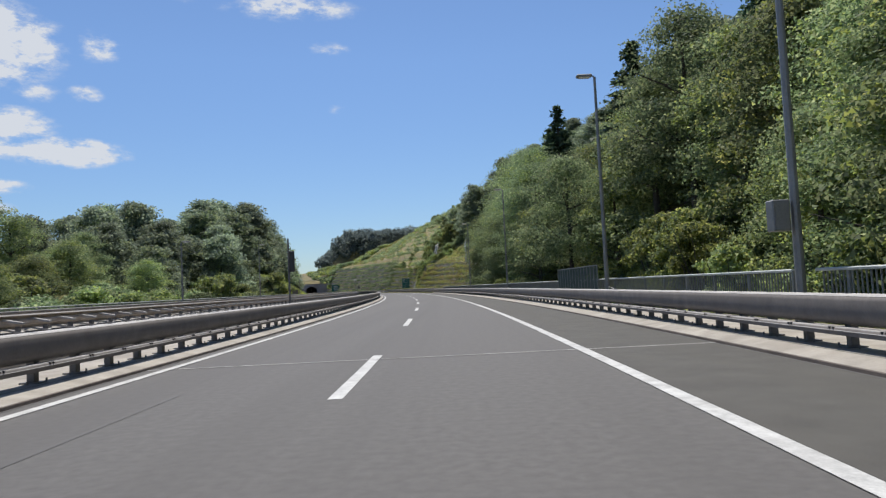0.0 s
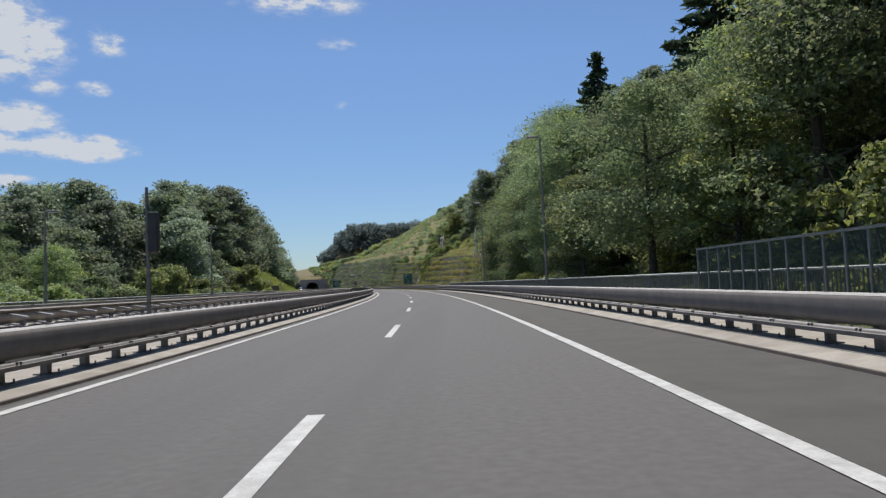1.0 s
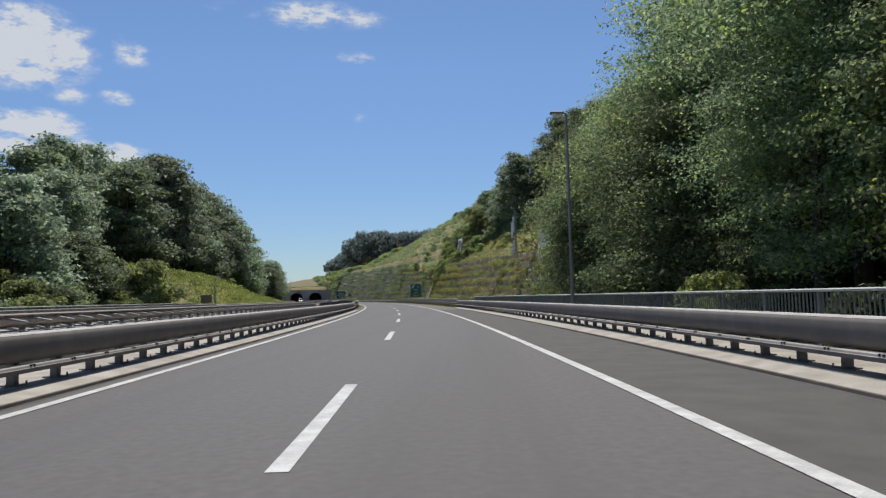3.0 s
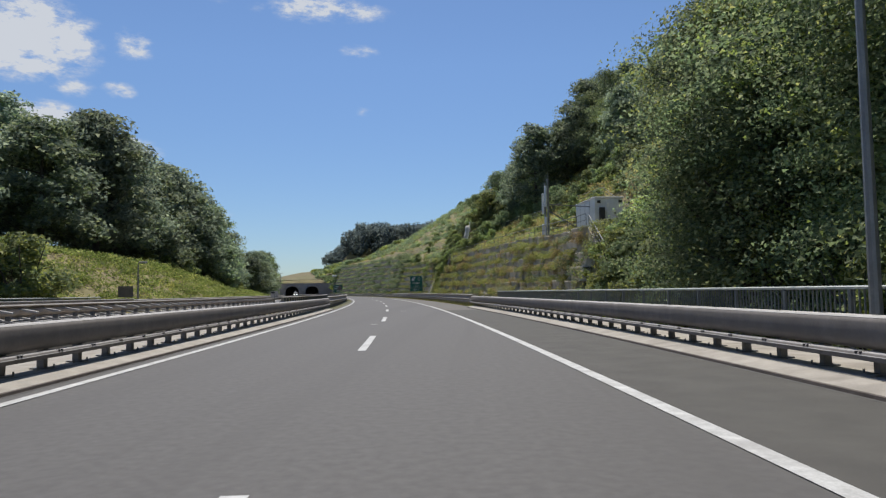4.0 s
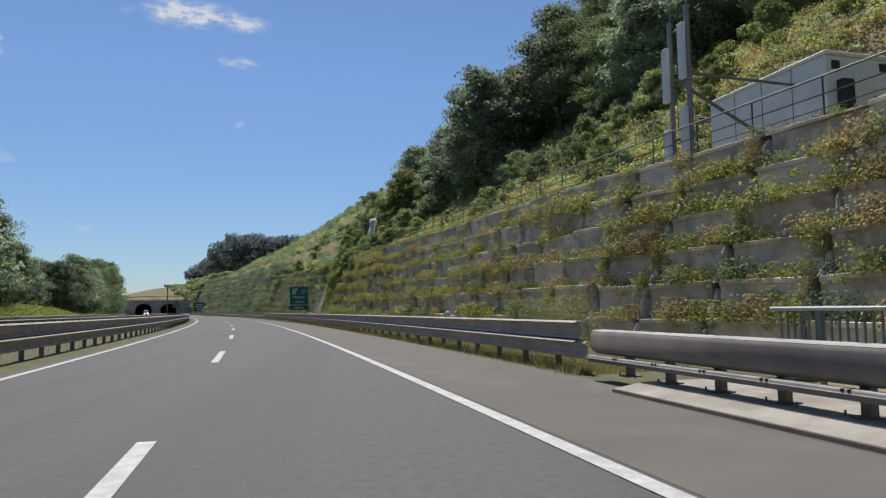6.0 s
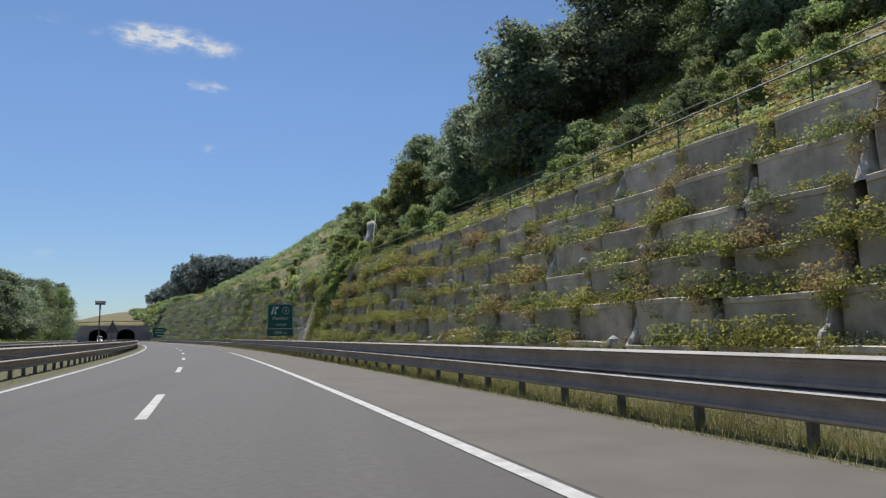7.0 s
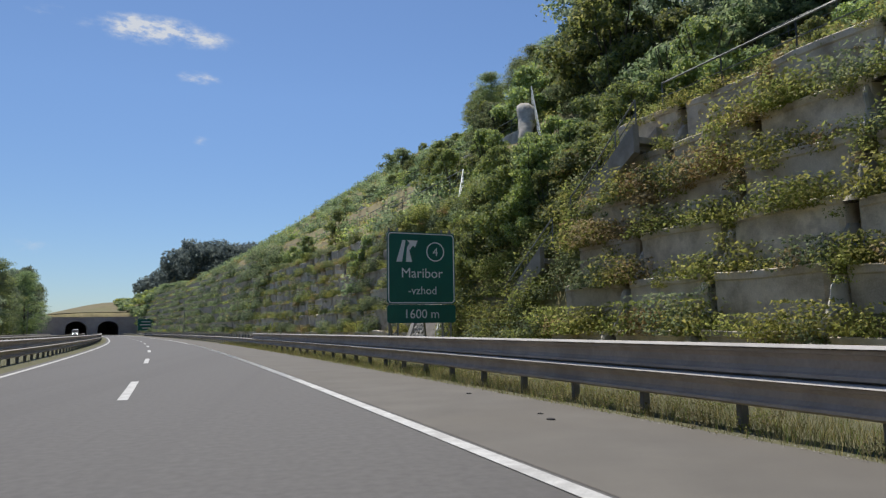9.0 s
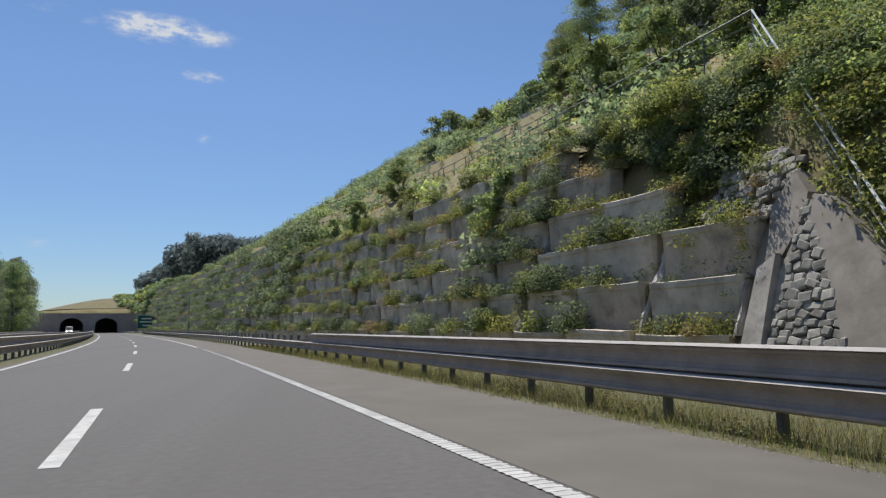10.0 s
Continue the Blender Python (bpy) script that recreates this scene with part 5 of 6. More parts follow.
# litter on the hard shoulder
M_RUBBER = material("torn_rubber", (0.02, 0.019, 0.018), (0.045, 0.042, 0.04), 6, 0.9, 0.4, 60)
lit = random.Random(5)
for ds, dd, w in ((203.0, 4.43, 0.075), (203.6, 4.6, 0.05), (193.4, 4.22, 0.05), (206.8, 4.9, 0.06), (197.4, 4.4, 0.04), (190.2, 4.8, 0.05)):
    bm = bmesh.new()
    bmesh.ops.create_icosphere(bm, subdivisions=1, radius=1.0)
    for v in bm.verts:
        v.co = Vector((v.co.x * w * lit.uniform(0.7, 1.3), v.co.y * w * 0.6 * lit.uniform(0.7, 1.3), 0.012 + max(-0.008, v.co.z * w * 0.3)))
    ob = solo("litter", bm, M_RUBBER, "small dark scrap of rubber on the hard shoulder", "litter", "road litter")
    ob.matrix_world = placed(ds, dd, 0.0, lit.uniform(0, 180))

# ---- plants ----


def crown_points(rng, tall, wide, bottom, lobes, per, pear=0.0, lump=1.0, flat=0.75):
    """Leaf places and their outward directions for an uneven crown built of many lobes."""
    cs, outs = [], []
    for k in range(lobes):
        t = rng.uniform(0.02, 1.0)
        prof = min(1.0, 0.62 + 1.3 * t) * math.sqrt(max(0.02, 1 - t ** (2.4 - pear)))
        a = rng.uniform(0, 6.283)
        rad = wide * prof * math.sqrt(rng.uniform(0.15, 1.0)) * rng.uniform(0.62, 1.08)
        u = np.array([math.cos(a), math.sin(a), 0.9 * (t - 0.35)])
        c = np.array([math.cos(a) * rad, math.sin(a) * rad, bottom + t * (tall - bottom) * 0.94])
        r = wide * lump * rng.uniform(0.14, 0.36)
        n = int(per * (r / (wide * lump * 0.25)) ** 2)
        v = unit(rng, n)
        v[:, 2] = np.where((v[:, 2] < -0.35) & (rng.random(n) < 0.5), -v[:, 2], v[:, 2])
        off = v * np.array([r, r, r * flat]) * rng.uniform(0.35, 1.25, (n, 1))
        if flat < 0.7:
            # a spray: it reaches outwards and its tips hang
            reach = off[:, 0] * u[0] + off[:, 1] * u[1]
            off[:, :2] += 0.35 * reach[:, None] * u[:2]
            off[:, 2] -= 0.22 * np.abs(reach)
        cs.append(c + off)
        outs.append(v * np.array([1, 1, 1.3]) + 0.4 * u)
    return np.concatenate(cs), np.concatenate(outs)


def trunk_bm(rng, tall, thick, limbs, bottom, wide):
    lean = rng.uniform(-0.3, 0.3, 2)
    bm = tube([(0, 0, -0.8), (lean[0] * 0.3, lean[1] * 0.3, tall * 0.35), (lean[0], lean[1], tall * 0.85)], thick, 8, taper=thick * 0.25)
    for k in range(limbs):
        z = bottom + (tall - bottom) * rng.uniform(0.0, 0.6)
        a = rng.uniform(0, 6.28)
        e = Vector((math.cos(a) * wide * 0.7, math.sin(a) * wide * 0.7, z + rng.uniform(0.8, 2.4)))
        tube([(lean[0] * z / tall, lean[1] * z / tall, z), (e.x * 0.5, e.y * 0.5, z + 0.7), e], thick * 0.35, 5, bm, thick * 0.08)
    return bm


def broadleaf(seed, tall, wide, bottom, lobes, per, leaf, mats, shares, name="tree", label="", limbs=7, flat=0.58):
    """Master tree, with a tapered trunk with limbs and a crown of separate leaves."""
    rng = np.random.default_rng(seed)
    ob = thing(name, label, "tree", "trees")
    part("trunk", trunk_bm(rng, tall, 0.16 + tall * 0.008, limbs, bottom, wide), M_BARK, ob)
    c, o = crown_points(rng, tall, wide, bottom, int(lobes * 1.45), int(per * 0.72), 0.35, 0.9, flat)
    q = leaves(c, o, leaf, rng, 0.75)
    # leaves of one spray are mostly of one tone
    spray = rng.choice(len(mats), 97, p=shares)[(np.floor(c / 1.2).astype(int) @ np.array([7, 13, 29])) % 97]
    pick = np.where(rng.random(len(q)) < 0.65, spray, rng.choice(len(mats), len(q), p=shares))
    part("crown", quads("crown", q, mats, pick), None, ob)
    return ob


def spruce(seed, tall, wide, label):
    rng = np.random.default_rng(seed)
    ob = thing("spruce", label, "tree", "trees")
    part("trunk", tube([(0, 0, -0.8), (0, 0, tall * 0.96)], 0.24, 8, taper=0.03), M_BARK, ob)
    cs, outs = [], []
    z = tall * 0.12
    while z < tall * 0.985:
        f = 1 - z / tall
        r = wide * (f ** 0.85) * rng.uniform(0.6, 1.15) + 0.06
        n = int(5 + 6 * f)
        for a in rng.uniform(0, 6.28, n):
            m = max(6, int(r * 24))
            t = rng.uniform(0.1, 1, m)
            droop = -0.32 * r * t ** 1.4 + 0.15 * r * t ** 4
            side = rng.normal(0, 0.10 * r, m) * t
            x, y = np.cos(a) * r * t - np.sin(a) * side, np.sin(a) * r * t + np.cos(a) * side
            cs.append(np.stack([x, y, z + droop - np.abs(rng.normal(0, 0.12, m))], 1))
            outs.append(np.tile([np.cos(a) * 0.3, np.sin(a) * 0.3, 0.6], (m, 1)))
        z += 0.34 + 0.25 * f
    c, o = np.concatenate(cs), np.concatenate(outs)
    q = leaves(c, o, 0.24, rng, 0.7, 2.6)
    part("crown", quads("crown", q, L_NEEDLE), None, ob)
    return ob


def bush(seed, tall, wide, n, leaf, mats, shares, label, name="bush"):
    rng = np.random.default_rng(seed)
    ob = thing(name, label, name, "bushes" if name == "bush" else "shrubs")
    bm = bmesh.new()
    for k in range(6):
        a = rng.uniform(0, 6.28)
        tube([(0, 0, -0.3), (math.cos(a) * wide * 0.3, math.sin(a) * wide * 0.3, tall * 0.5), (math.cos(a) * wide * 0.55, math.sin(a) * wide * 0.55, tall * 0.85)], 0.04, 5, bm, 0.01)
    part("stem", bm, M_BARK, ob)
    c, o = crown_points(rng, tall, wide, -0.1 * tall, 44, n // 40, 0.25, 0.72)
    q = leaves(c, o, leaf, rng, 0.8)
    part("foliage", quads("foliage", q, mats, rng.choice(len(mats), len(q), p=shares)), None, ob)
    return ob


BROAD = "green broadleaf tree on the wooded slope"
DARKT = "dark green broadleaf tree standing in the wood"
MASTERS = {
    "a": broadleaf(1, 14, 4.4, 0.2, 92, 250, 0.098, [L_TREE, L_DARK, L_BRIGHT], [0.66, 0.12, 0.22], label=BROAD),
    "b": broadleaf(2, 16, 4.8, 0.3, 96, 250, 0.1, [L_TREE, L_DARK], [0.65, 0.35], label=DARKT),
    "c": broadleaf(3, 12, 3.9, 0.0, 86, 250, 0.094, [L_TREE, L_BRIGHT], [0.75, 0.25], label="leafy mid-green tree at the edge of the wood"),
    "d": broadleaf(4, 15, 3.9, 0.0, 92, 250, 0.098, [L_TREE, L_DARK, L_BRIGHT], [0.55, 0.3, 0.15], label=DARKT),
    "g": broadleaf(7, 16, 4.9, 5.4, 84, 250, 0.1, [L_TREE, L_DARK], [0.65, 0.35], label="green tree with a bare lower trunk"),
    "m": broadleaf(8, 14, 4.5, 0.3, 92, 400, 0.076, [L_TREE, L_DARK, L_BRIGHT], [0.5, 0.35, 0.15], label="dark green tree close to the bridge railing"),
    "n": broadleaf(9, 16, 4.9, 3.6, 88, 400, 0.078, [L_DARK, L_TREE, L_BRIGHT], [0.5, 0.38, 0.12], label="tall dark tree beside the bridge"),
    "e": broadleaf(5, 13, 4.8, 0.6, 84, 150, 0.19, [L_WOOD, L_TREE], [0.65, 0.35], label=BROAD, flat=0.7),
    "f": broadleaf(6, 16, 5.0, 0.8, 88, 150, 0.2, [L_WOOD, L_TREE], [0.75, 0.25], label=DARKT, flat=0.75),
}
SPR = spruce(11, 17, 4.4, "tall dark spruce rising above the broadleaf wood")
BUSHES = {
    "p": bush(21, 2.6, 1.7, 6000, 0.07, [L_TREE, L_BRIGHT], [0.55, 0.45], "green bush at the foot of the wood"),
    "q": bush(22, 3.6, 2.1, 8000, 0.075, [L_BRIGHT, L_TREE], [0.6, 0.4], "bright green leafy bush"),
    "r": bush(23, 2.0, 1.8, 5600, 0.068, [L_TREE, L_DARK], [0.7, 0.3], "dark green shrub on the slope", "shrub"),
    "g": bush(24, 1.3, 1.2, 2600, 0.06, [L_PLANTER, L_TREE], [0.6, 0.4], "yellow-green shrub on the slope", "shrub"),
}
used = set()


def plant(master, s, d, scale, turn, h=None, label="", wide=1.0):
    """Sets a copy of a master plant on the ground at s, d; the master itself goes to the first place."""
    z = height(s, d) if h is None else h
    m = Matrix.Translation(at(s, d, z - 0.1)) @ pose(0, 0, 0, 0, 0, turn)
    m = m @ Matrix.Diagonal((scale * wide, scale * wide, scale, 1))
    if master.name in used:
        ob = copy_thing(master, m)
        ob.matrix_basis = m
    else:
        used.add(master.name)
        ob = master
        ob.matrix_basis = m
    if label:
        tagged(ob, label)
    return ob


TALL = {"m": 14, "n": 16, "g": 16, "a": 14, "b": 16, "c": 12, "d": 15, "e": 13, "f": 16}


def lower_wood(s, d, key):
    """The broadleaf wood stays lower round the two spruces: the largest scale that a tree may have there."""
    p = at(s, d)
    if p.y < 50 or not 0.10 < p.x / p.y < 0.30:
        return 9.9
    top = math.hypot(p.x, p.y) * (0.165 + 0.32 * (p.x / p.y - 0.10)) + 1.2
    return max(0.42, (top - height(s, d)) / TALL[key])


rng = random.Random(17)
# spruces that stand out of the wood
plant(SPR, 94.0, 20.6, 1.40, 20, height(94, 20.6), wide=1.45)
plant(SPR, 74.0, 24.3, 1.38, 140, height(74, 24.3), wide=1.55)
for s, d, k in ((50, 26, 1.25), (43, 22, 1.0), (66, 38, 1.0), (30, 30, 1.1), (120, 36, 0.9)):
    plant(SPR, s, d, k, rng.uniform(0, 360))
# wood beside the bridge
for row, d in enumerate((13.5, 18.5, 24, 30, 37, 45, 54)):
    s = -8 + rng.uniform(0, 3)
    while s < (126 if d < 20 else 121):
        if not (d < 16 and s < 8) and not (s > 104 and d < 0.42 * (s - 96) + 5.5) and not (58 < s < 73 and d < 16.5) and not (30 < s < 50 and d < 16):
            near = d < 26
            key = rng.choice("aabccdg" if near else "ef")
            if d < 20 and s > 82:
                key = "n" if key in "bdg" else "m"
            k = rng.uniform(0.62, 0.92) if d < 16 else rng.uniform(0.85, 1.15) if d < 23 or s < 50 else rng.uniform(1.02, 1.3)
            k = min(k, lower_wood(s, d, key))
            plant(MASTERS[key], s, d + rng.uniform(-1.6, 1.6), k, rng.uniform(0, 360), wide=rng.uniform(1.05, 1.3))
        s += rng.uniform(4.2, 6.4) if d < 26 else rng.uniform(6, 9)
for s, d, k, key in ((114.3, 13.6, 0.8, "m"), (110.0, 13.0, 0.9, "n"), (105.2, 13.8, 0.95, "n"), (111.8, 17.5, 1.0, "m"), (99.5, 13.0, 0.85, "n"), (93.0, 16.6, 1.2, "n"), (101.5, 18.2, 1.25, "n"), (86.0, 15.0, 1.05, "n")):
    plant(MASTERS[key], s, d, k, rng.uniform(0, 360), wide=1.2)
# wood above the wall
for d in (31, 37, 44, 52, 61):
    s = 128 + rng.uniform(0, 3)
    while s < 236:
        if not (d < 36 and 136 < s < 205 and rng.random() < 0.75) and not (s < 182 and d < 41):
            plant(MASTERS[rng.choice("abef")], s, d + rng.uniform(-2, 2), rng.uniform(0.88, 1.15) * (0.76 + 0.24 * smooth(176, 200, s)) * (1 - 0.25 * smooth(208, 228, s)), rng.uniform(0, 360), wide=1.2)
        s += rng.uniform(5.2, 7.5)
# a few on the far slope and its crest
for s, d, k in ((262, 44, 0.6), (287, 50, 0.5), (300, 66, 0.6), (330, 71, 0.45), (345, 64, 0.35), (362, 63, 0.33), (398, 62, 0.45), (404, 66, 0.4)):
    plant(BUSHES[rng.choice("ppr")], s, d, 4.2 * k, rng.uniform(0, 360))
# a clump of small trees on the crest beyond the stair
for s, d, k, key in ((277.5, 41.5, 0.66, "c"), (281.0, 42.5, 0.55, "c"), (272.0, 40.0, 0.66, "a"), (267.0, 41.5, 0.72, "c"), (261.5, 40.0, 0.66, "a"), (256.0, 39.0, 0.72, "c"), (250.0, 39.5, 0.66, "a"), (244.5, 38.0, 0.66, "c"), (239.0, 37.0, 0.66, "a")):
    plant(MASTERS[key], s, d, k, rng.uniform(0, 360), wide=1.1)
plant(BUSHES["r"], 309, 42.5, 2.3, 40, wide=1.1)
# bushes at the edge of the wood
for k in range(34):
    s = rng.uniform(2, 100)
    d = rng.uniform(9.2, 14.5)
    low = 0.6 if 30 < s < 76 else 1.0
    plant(BUSHES[rng.choice("pqr")], s, d, low * rng.uniform(0.8, 1.35), rng.uniform(0, 360))
for s, d, k, key in ((40.6, 13.5, 1.65, "q"), (36.5, 14.2, 1.5, "q"), (38.5, 16.5, 1.5, "q"), (46.2, 17.5, 1.5, "p"), (44, 15.5, 1.3, "r"), (33, 13, 1.4, "q"), (29, 12.5, 1.4, "p"), (42, 19.5, 1.6, "q"), (66.5, 17.7, 1.15, "q"), (64.4, 17.0, 1.0, "p"), (67.5, 16.6, 0.9, "p"), (53, 18, 1.0, "p"), (57, 19.5, 1.3, "r"), (52, 13.5, 0.8, "q"), (132.5, 10.8, 0.45, "p"), (130.5, 10.2, 0.45, "r"), (127.5, 11.0, 0.6, "p"), (124, 12.0, 0.9, "r")):
    plant(BUSHES[key], s, d, k, rng.uniform(0, 360))
# shrubs over the gap between the walls and on the slopes above
for k in range(56):
    s = rng.uniform(217, 231)
    d = rng.uniform(11.6, 20)
    if 225.2 < s < 234 and d < 18.2:
        continue
    if 215 < s < 224.5 and d < 13.6:
        continue
    plant(BUSHES[rng.choice("pqqp")], s, d, rng.uniform(0.55, 1.0), rng.uniform(0, 360))
for k in range(84):
    s = rng.uniform(137, 226)
    d = rng.uniform(18, 31 if s > 185 else 43)
    if 143 < s < 156 and d < 24:
        continue
    plant(BUSHES[rng.choice("ggrp")], s, d, rng.uniform(0.5, 1.0) * (1 if d < 30 else 1.5), rng.uniform(0, 360))
for k in range(30):
    s = rng.uniform(176, 234)
    plant(BUSHES[rng.choice("prr")], s, rng.uniform(27.5, 36), rng.uniform(0.9, 1.5), rng.uniform(0, 360))
for k in range(40):
    s = 232 + 60 * rng.random() ** 1.2
    plant(BUSHES[rng.choice("gprp")], s, rng.uniform(13.5, 45), rng.uniform(0.6, 1.2), rng.uniform(0, 360))
for s, d, k, key in ((119, 15.2, 0.42, "c"), (123, 16.8, 0.34, "c"), (126.5, 18.5, 0.28, "c"), (121, 19.5, 0.5, "a"), (125, 21.5, 0.4, "c"), (115, 12.6, 0.4, "c"), (131, 27.5, 0.5, "b"), (125, 25, 0.7, "d"), (137, 28, 0.6, "a")):
    plant(BUSHES[{"a": "q", "b": "r", "c": "p", "d": "r"}[key]], s, d, k * (3.2 if key == "a" else 4.4), rng.uniform(0, 360))
for s, d, k, key in ((250, 27, 0.62, "a"), (256, 29, 0.6, "c"), (246, 25.5, 0.5, "c"), (262, 31, 0.5, "a"), (240, 24.5, 0.5, "a"), (286, 34, 0.42, "c")):
    plant(BUSHES[{"a": "q", "b": "r", "c": "p", "d": "r"}[key]], s, d, k * (1.5 if key == "a" else 1.9), rng.uniform(0, 360))
for s, d, k, key in ((218, 22, 1.5, "p"), (222, 23.5, 1.7, "r"), (226, 23, 1.6, "p"), (230, 24, 1.6, "r"), (234, 25, 1.2, "p"), (220, 26, 1.9, "r"), (225, 27, 2.0, "p"), (231, 28, 2.0, "r"), (228.5, 25, 2.2, "q"), (233.5, 26.5, 2.1, "p"), (237, 28, 1.7, "p"), (241, 27.5, 1.4, "q"), (240, 23.0, 1.5, "r"), (243.5, 24.0, 1.5, "p"), (236.5, 23.5, 1.7, "p"), (247, 25.5, 1.3, "r"), (258, 24.5, 1.1, "r"), (261, 25.5, 1.0, "r"), (233.5, 18.6, 0.9, "q"), (235, 19.5, 1.1, "p"), (238, 18.2, 0.9, "q"), (242, 19.5, 0.8, "p"), (240, 21.5, 0.8, "r"), (246, 20.5, 1.1, "q"), (251, 22, 0.7, "p"), (122, 13.5, 1.5, "r"), (118, 12.5, 1.5, "p"), (126.5, 13.3, 0.95, "p"), (124.8, 12.6, 1.05, "q"), (128.3, 14.6, 0.7, "r"), (125.5, 15.5, 1.2, "p"), (122.5, 16.5, 1.5, "q"), (129.5, 17.5, 0.8, "p"), (124, 19, 1.3, "r"), (258, 26, 1.2, "p"), (264, 30, 1.3, "r"), (276, 30, 1.1, "p"), (284, 28, 1.0, "r"), (272, 26, 0.9, "p")):
    plant(BUSHES[key], s, d, k, rng.uniform(0, 360))
# left-hand wood beyond the opposite carriageway
for s, d, k, key in ((157, -57, 0.85, "b"), (160, -37, 1.1, "a"), (171, -35.5, 1.15, "b"), (182, -37, 1.1, "d"), (193, -36, 1.2, "a"), (205, -36.3, 1.25, "b"), (213, -34, 1.15, "d"), (220, -32.8, 1.25, "a"), (228, -32, 0.95, "d"), (233, -31.4, 0.8, "c"),
                     (165, -44, 1.08, "b"), (178, -46, 1.3, "a"), (190, -45, 1.3, "f"), (200, -46, 1.3, "e"), (214, -44, 1.25, "f"), (150, -42, 0.95, "d"), (146, -48, 0.66, "b"), (225, -42, 1.1, "e"), (238, -38, 0.9, "f"), (246, -34, 0.75, "e"), (256, -33, 0.7, "f"), (268, -33, 0.65, "e"), (282, -33, 0.65, "f"), (298, -33, 0.6, "e"), (315, -33, 0.6, "f"),
                     (132, -50, 1.2, "b"), (138, -58, 1.1, "a"), (128, -60, 0.95, "f"), (118, -52, 0.92, "d"), (110, -46, 1.0, "a"), (104, -56, 1.3, "b"), (95, -62, 1.35, "f"), (92, -50, 0.85, "e"), (80, -58, 1.2, "b"), (70, -50, 1.0, "a"), (62, -60, 1.2, "f"), (50, -48, 0.9, "c"), (40, -52, 1.0, "a"), (30, -44, 0.8, "c"), (20, -40, 0.8, "c"),
                     (75, -38, 0.85, "c"), (60, -34, 0.7, "c"), (50, -32, 0.65, "c"), (40, -31, 0.6, "c"), (100, -36, 0.8, "c"), (118, -38, 0.9, "a"), (128, -37, 0.9, "c"), (332, -33, 0.6, "e"), (84, -33, 0.75, "c"), (92, -35, 0.85, "a"), (108, -32, 0.7, "c"), (122, -33, 0.8, "d"), (130, -31, 0.62, "c"), (136, -36, 0.85, "b"), (141, -40, 1.0, "a"), (112, -40, 1.0, "b"), (100, -44, 1.05, "d"), (88, -42, 0.72, "b"), (68, -40, 0.85, "d"), (56, -40, 0.8, "a"), (44, -40, 0.8, "d"), (34, -36, 0.7, "c"), (26, -34, 0.65, "a"), (350, -34, 0.65, "f"), (372, -36, 0.7, "e"), (400, -38, 0.75, "f"), (430, -40, 0.8, "e"), (460, -42, 0.8, "f"), (275, -29, 0.75, "a"), (288, -28, 0.8, "c"), (300, -29, 0.85, "b"), (312, -28, 0.8, "a"), (325, -28.5, 0.8, "d"), (340, -29, 0.75, "a"), (356, -29, 0.7, "c"), (380, -30, 0.75, "a"), (410, -31, 0.75, "c"), (440, -32, 0.8, "a"), (470, -33, 0.8, "c"), (500, -34, 0.8, "a"), (450, -27, 0.8, "b"), (465, -28, 0.85, "a"), (482, -28, 0.85, "b"), (498, -29, 0.8, "d"), (512, -30, 0.8, "b")):
    if s > 332:
        key, k = rng.choice("bdf"), k * rng.uniform(0.7, 1.15)
    elif s > 90:
        key = {"a": "e", "b": "f", "c": "e", "d": "f"}.get(key, key)
    size = float(np.interp(s, [0, 92, 98, 103, 109, 114, 128, 134, 142, 332, 333, 400, 401], [0.8, 0.85, 0.8, 0.55, 0.58, 1.05, 1.0, 0.85, 1.0, 1.0, 1.5, 1.5, 1.9]))
    plant(MASTERS[key], s, d, k * size, rng.uniform(0, 360), wide=1.35 if s < 332 else rng.uniform(0.75, 1.3))
plant(SPR, 84, -68, 1.25, 10)
for k in range(70):
    s = rng.uniform(30, 134)
    plant(BUSHES[rng.choice("prrrr")], s, rng.uniform(-35, -24.5), rng.uniform(1.3, 2.1), rng.uniform(0, 360), wide=1.2)
for s, d, k in ((100, -27.5, 2.5), (104, -28.5, 2.2), (97, -29, 2.3)):
    plant(BUSHES["p"], s, d, k, rng.uniform(0, 360))
for k in range(26):
    s = rng.uniform(172, 300)
    plant(BUSHES[rng.choice("prg")], s, rng.uniform(-33, -30), rng.uniform(0.7, 1.1), rng.uniform(0, 360))

# far wooded hill behind the slope
nr = np.random.default_rng(5)
far_c, far_o = [], []
for k in range(2600):
    x, y = -130 + 170 * nr.random() + nr.normal(0, 2), 655 + 110 * nr.random()
    top = 38 + 25 * smooth(-131, -104, x) + 4.5 * noise.noise(Vector((x * 0.11, y * 0.06, 0))) + (y - 700) * 0.06
    z = top - 4.0 - 22 * nr.random() ** 1.4
    r = nr.uniform(2.2, 4.4)
    n = 85
    v = unit(nr, n)
    far_c.append(np.array([x, y, z]) + v * np.array([r, r, r * 1.2]) * nr.uniform(0.6, 1.1, (n, 1)))
    far_o.append(v)
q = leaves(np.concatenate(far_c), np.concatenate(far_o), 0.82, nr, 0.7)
tagged(new("far_wood", quads("far_wood", q, L_FAR)), "wood on the hill far behind the slope, haze in its leaf colour", "wood", kind="stuff")
hill = bmesh.new()
rows = []
for i in range(12):
    x = -230 + i * 24
    rows.append([hill.verts.new((x, 640 + j * 30, max(0.0, (26 + 28 * smooth(-131, -104, x)) * smooth(-150, -122, x) * smooth(630, 690, 640 + j * 30)))) for j in range(9)])
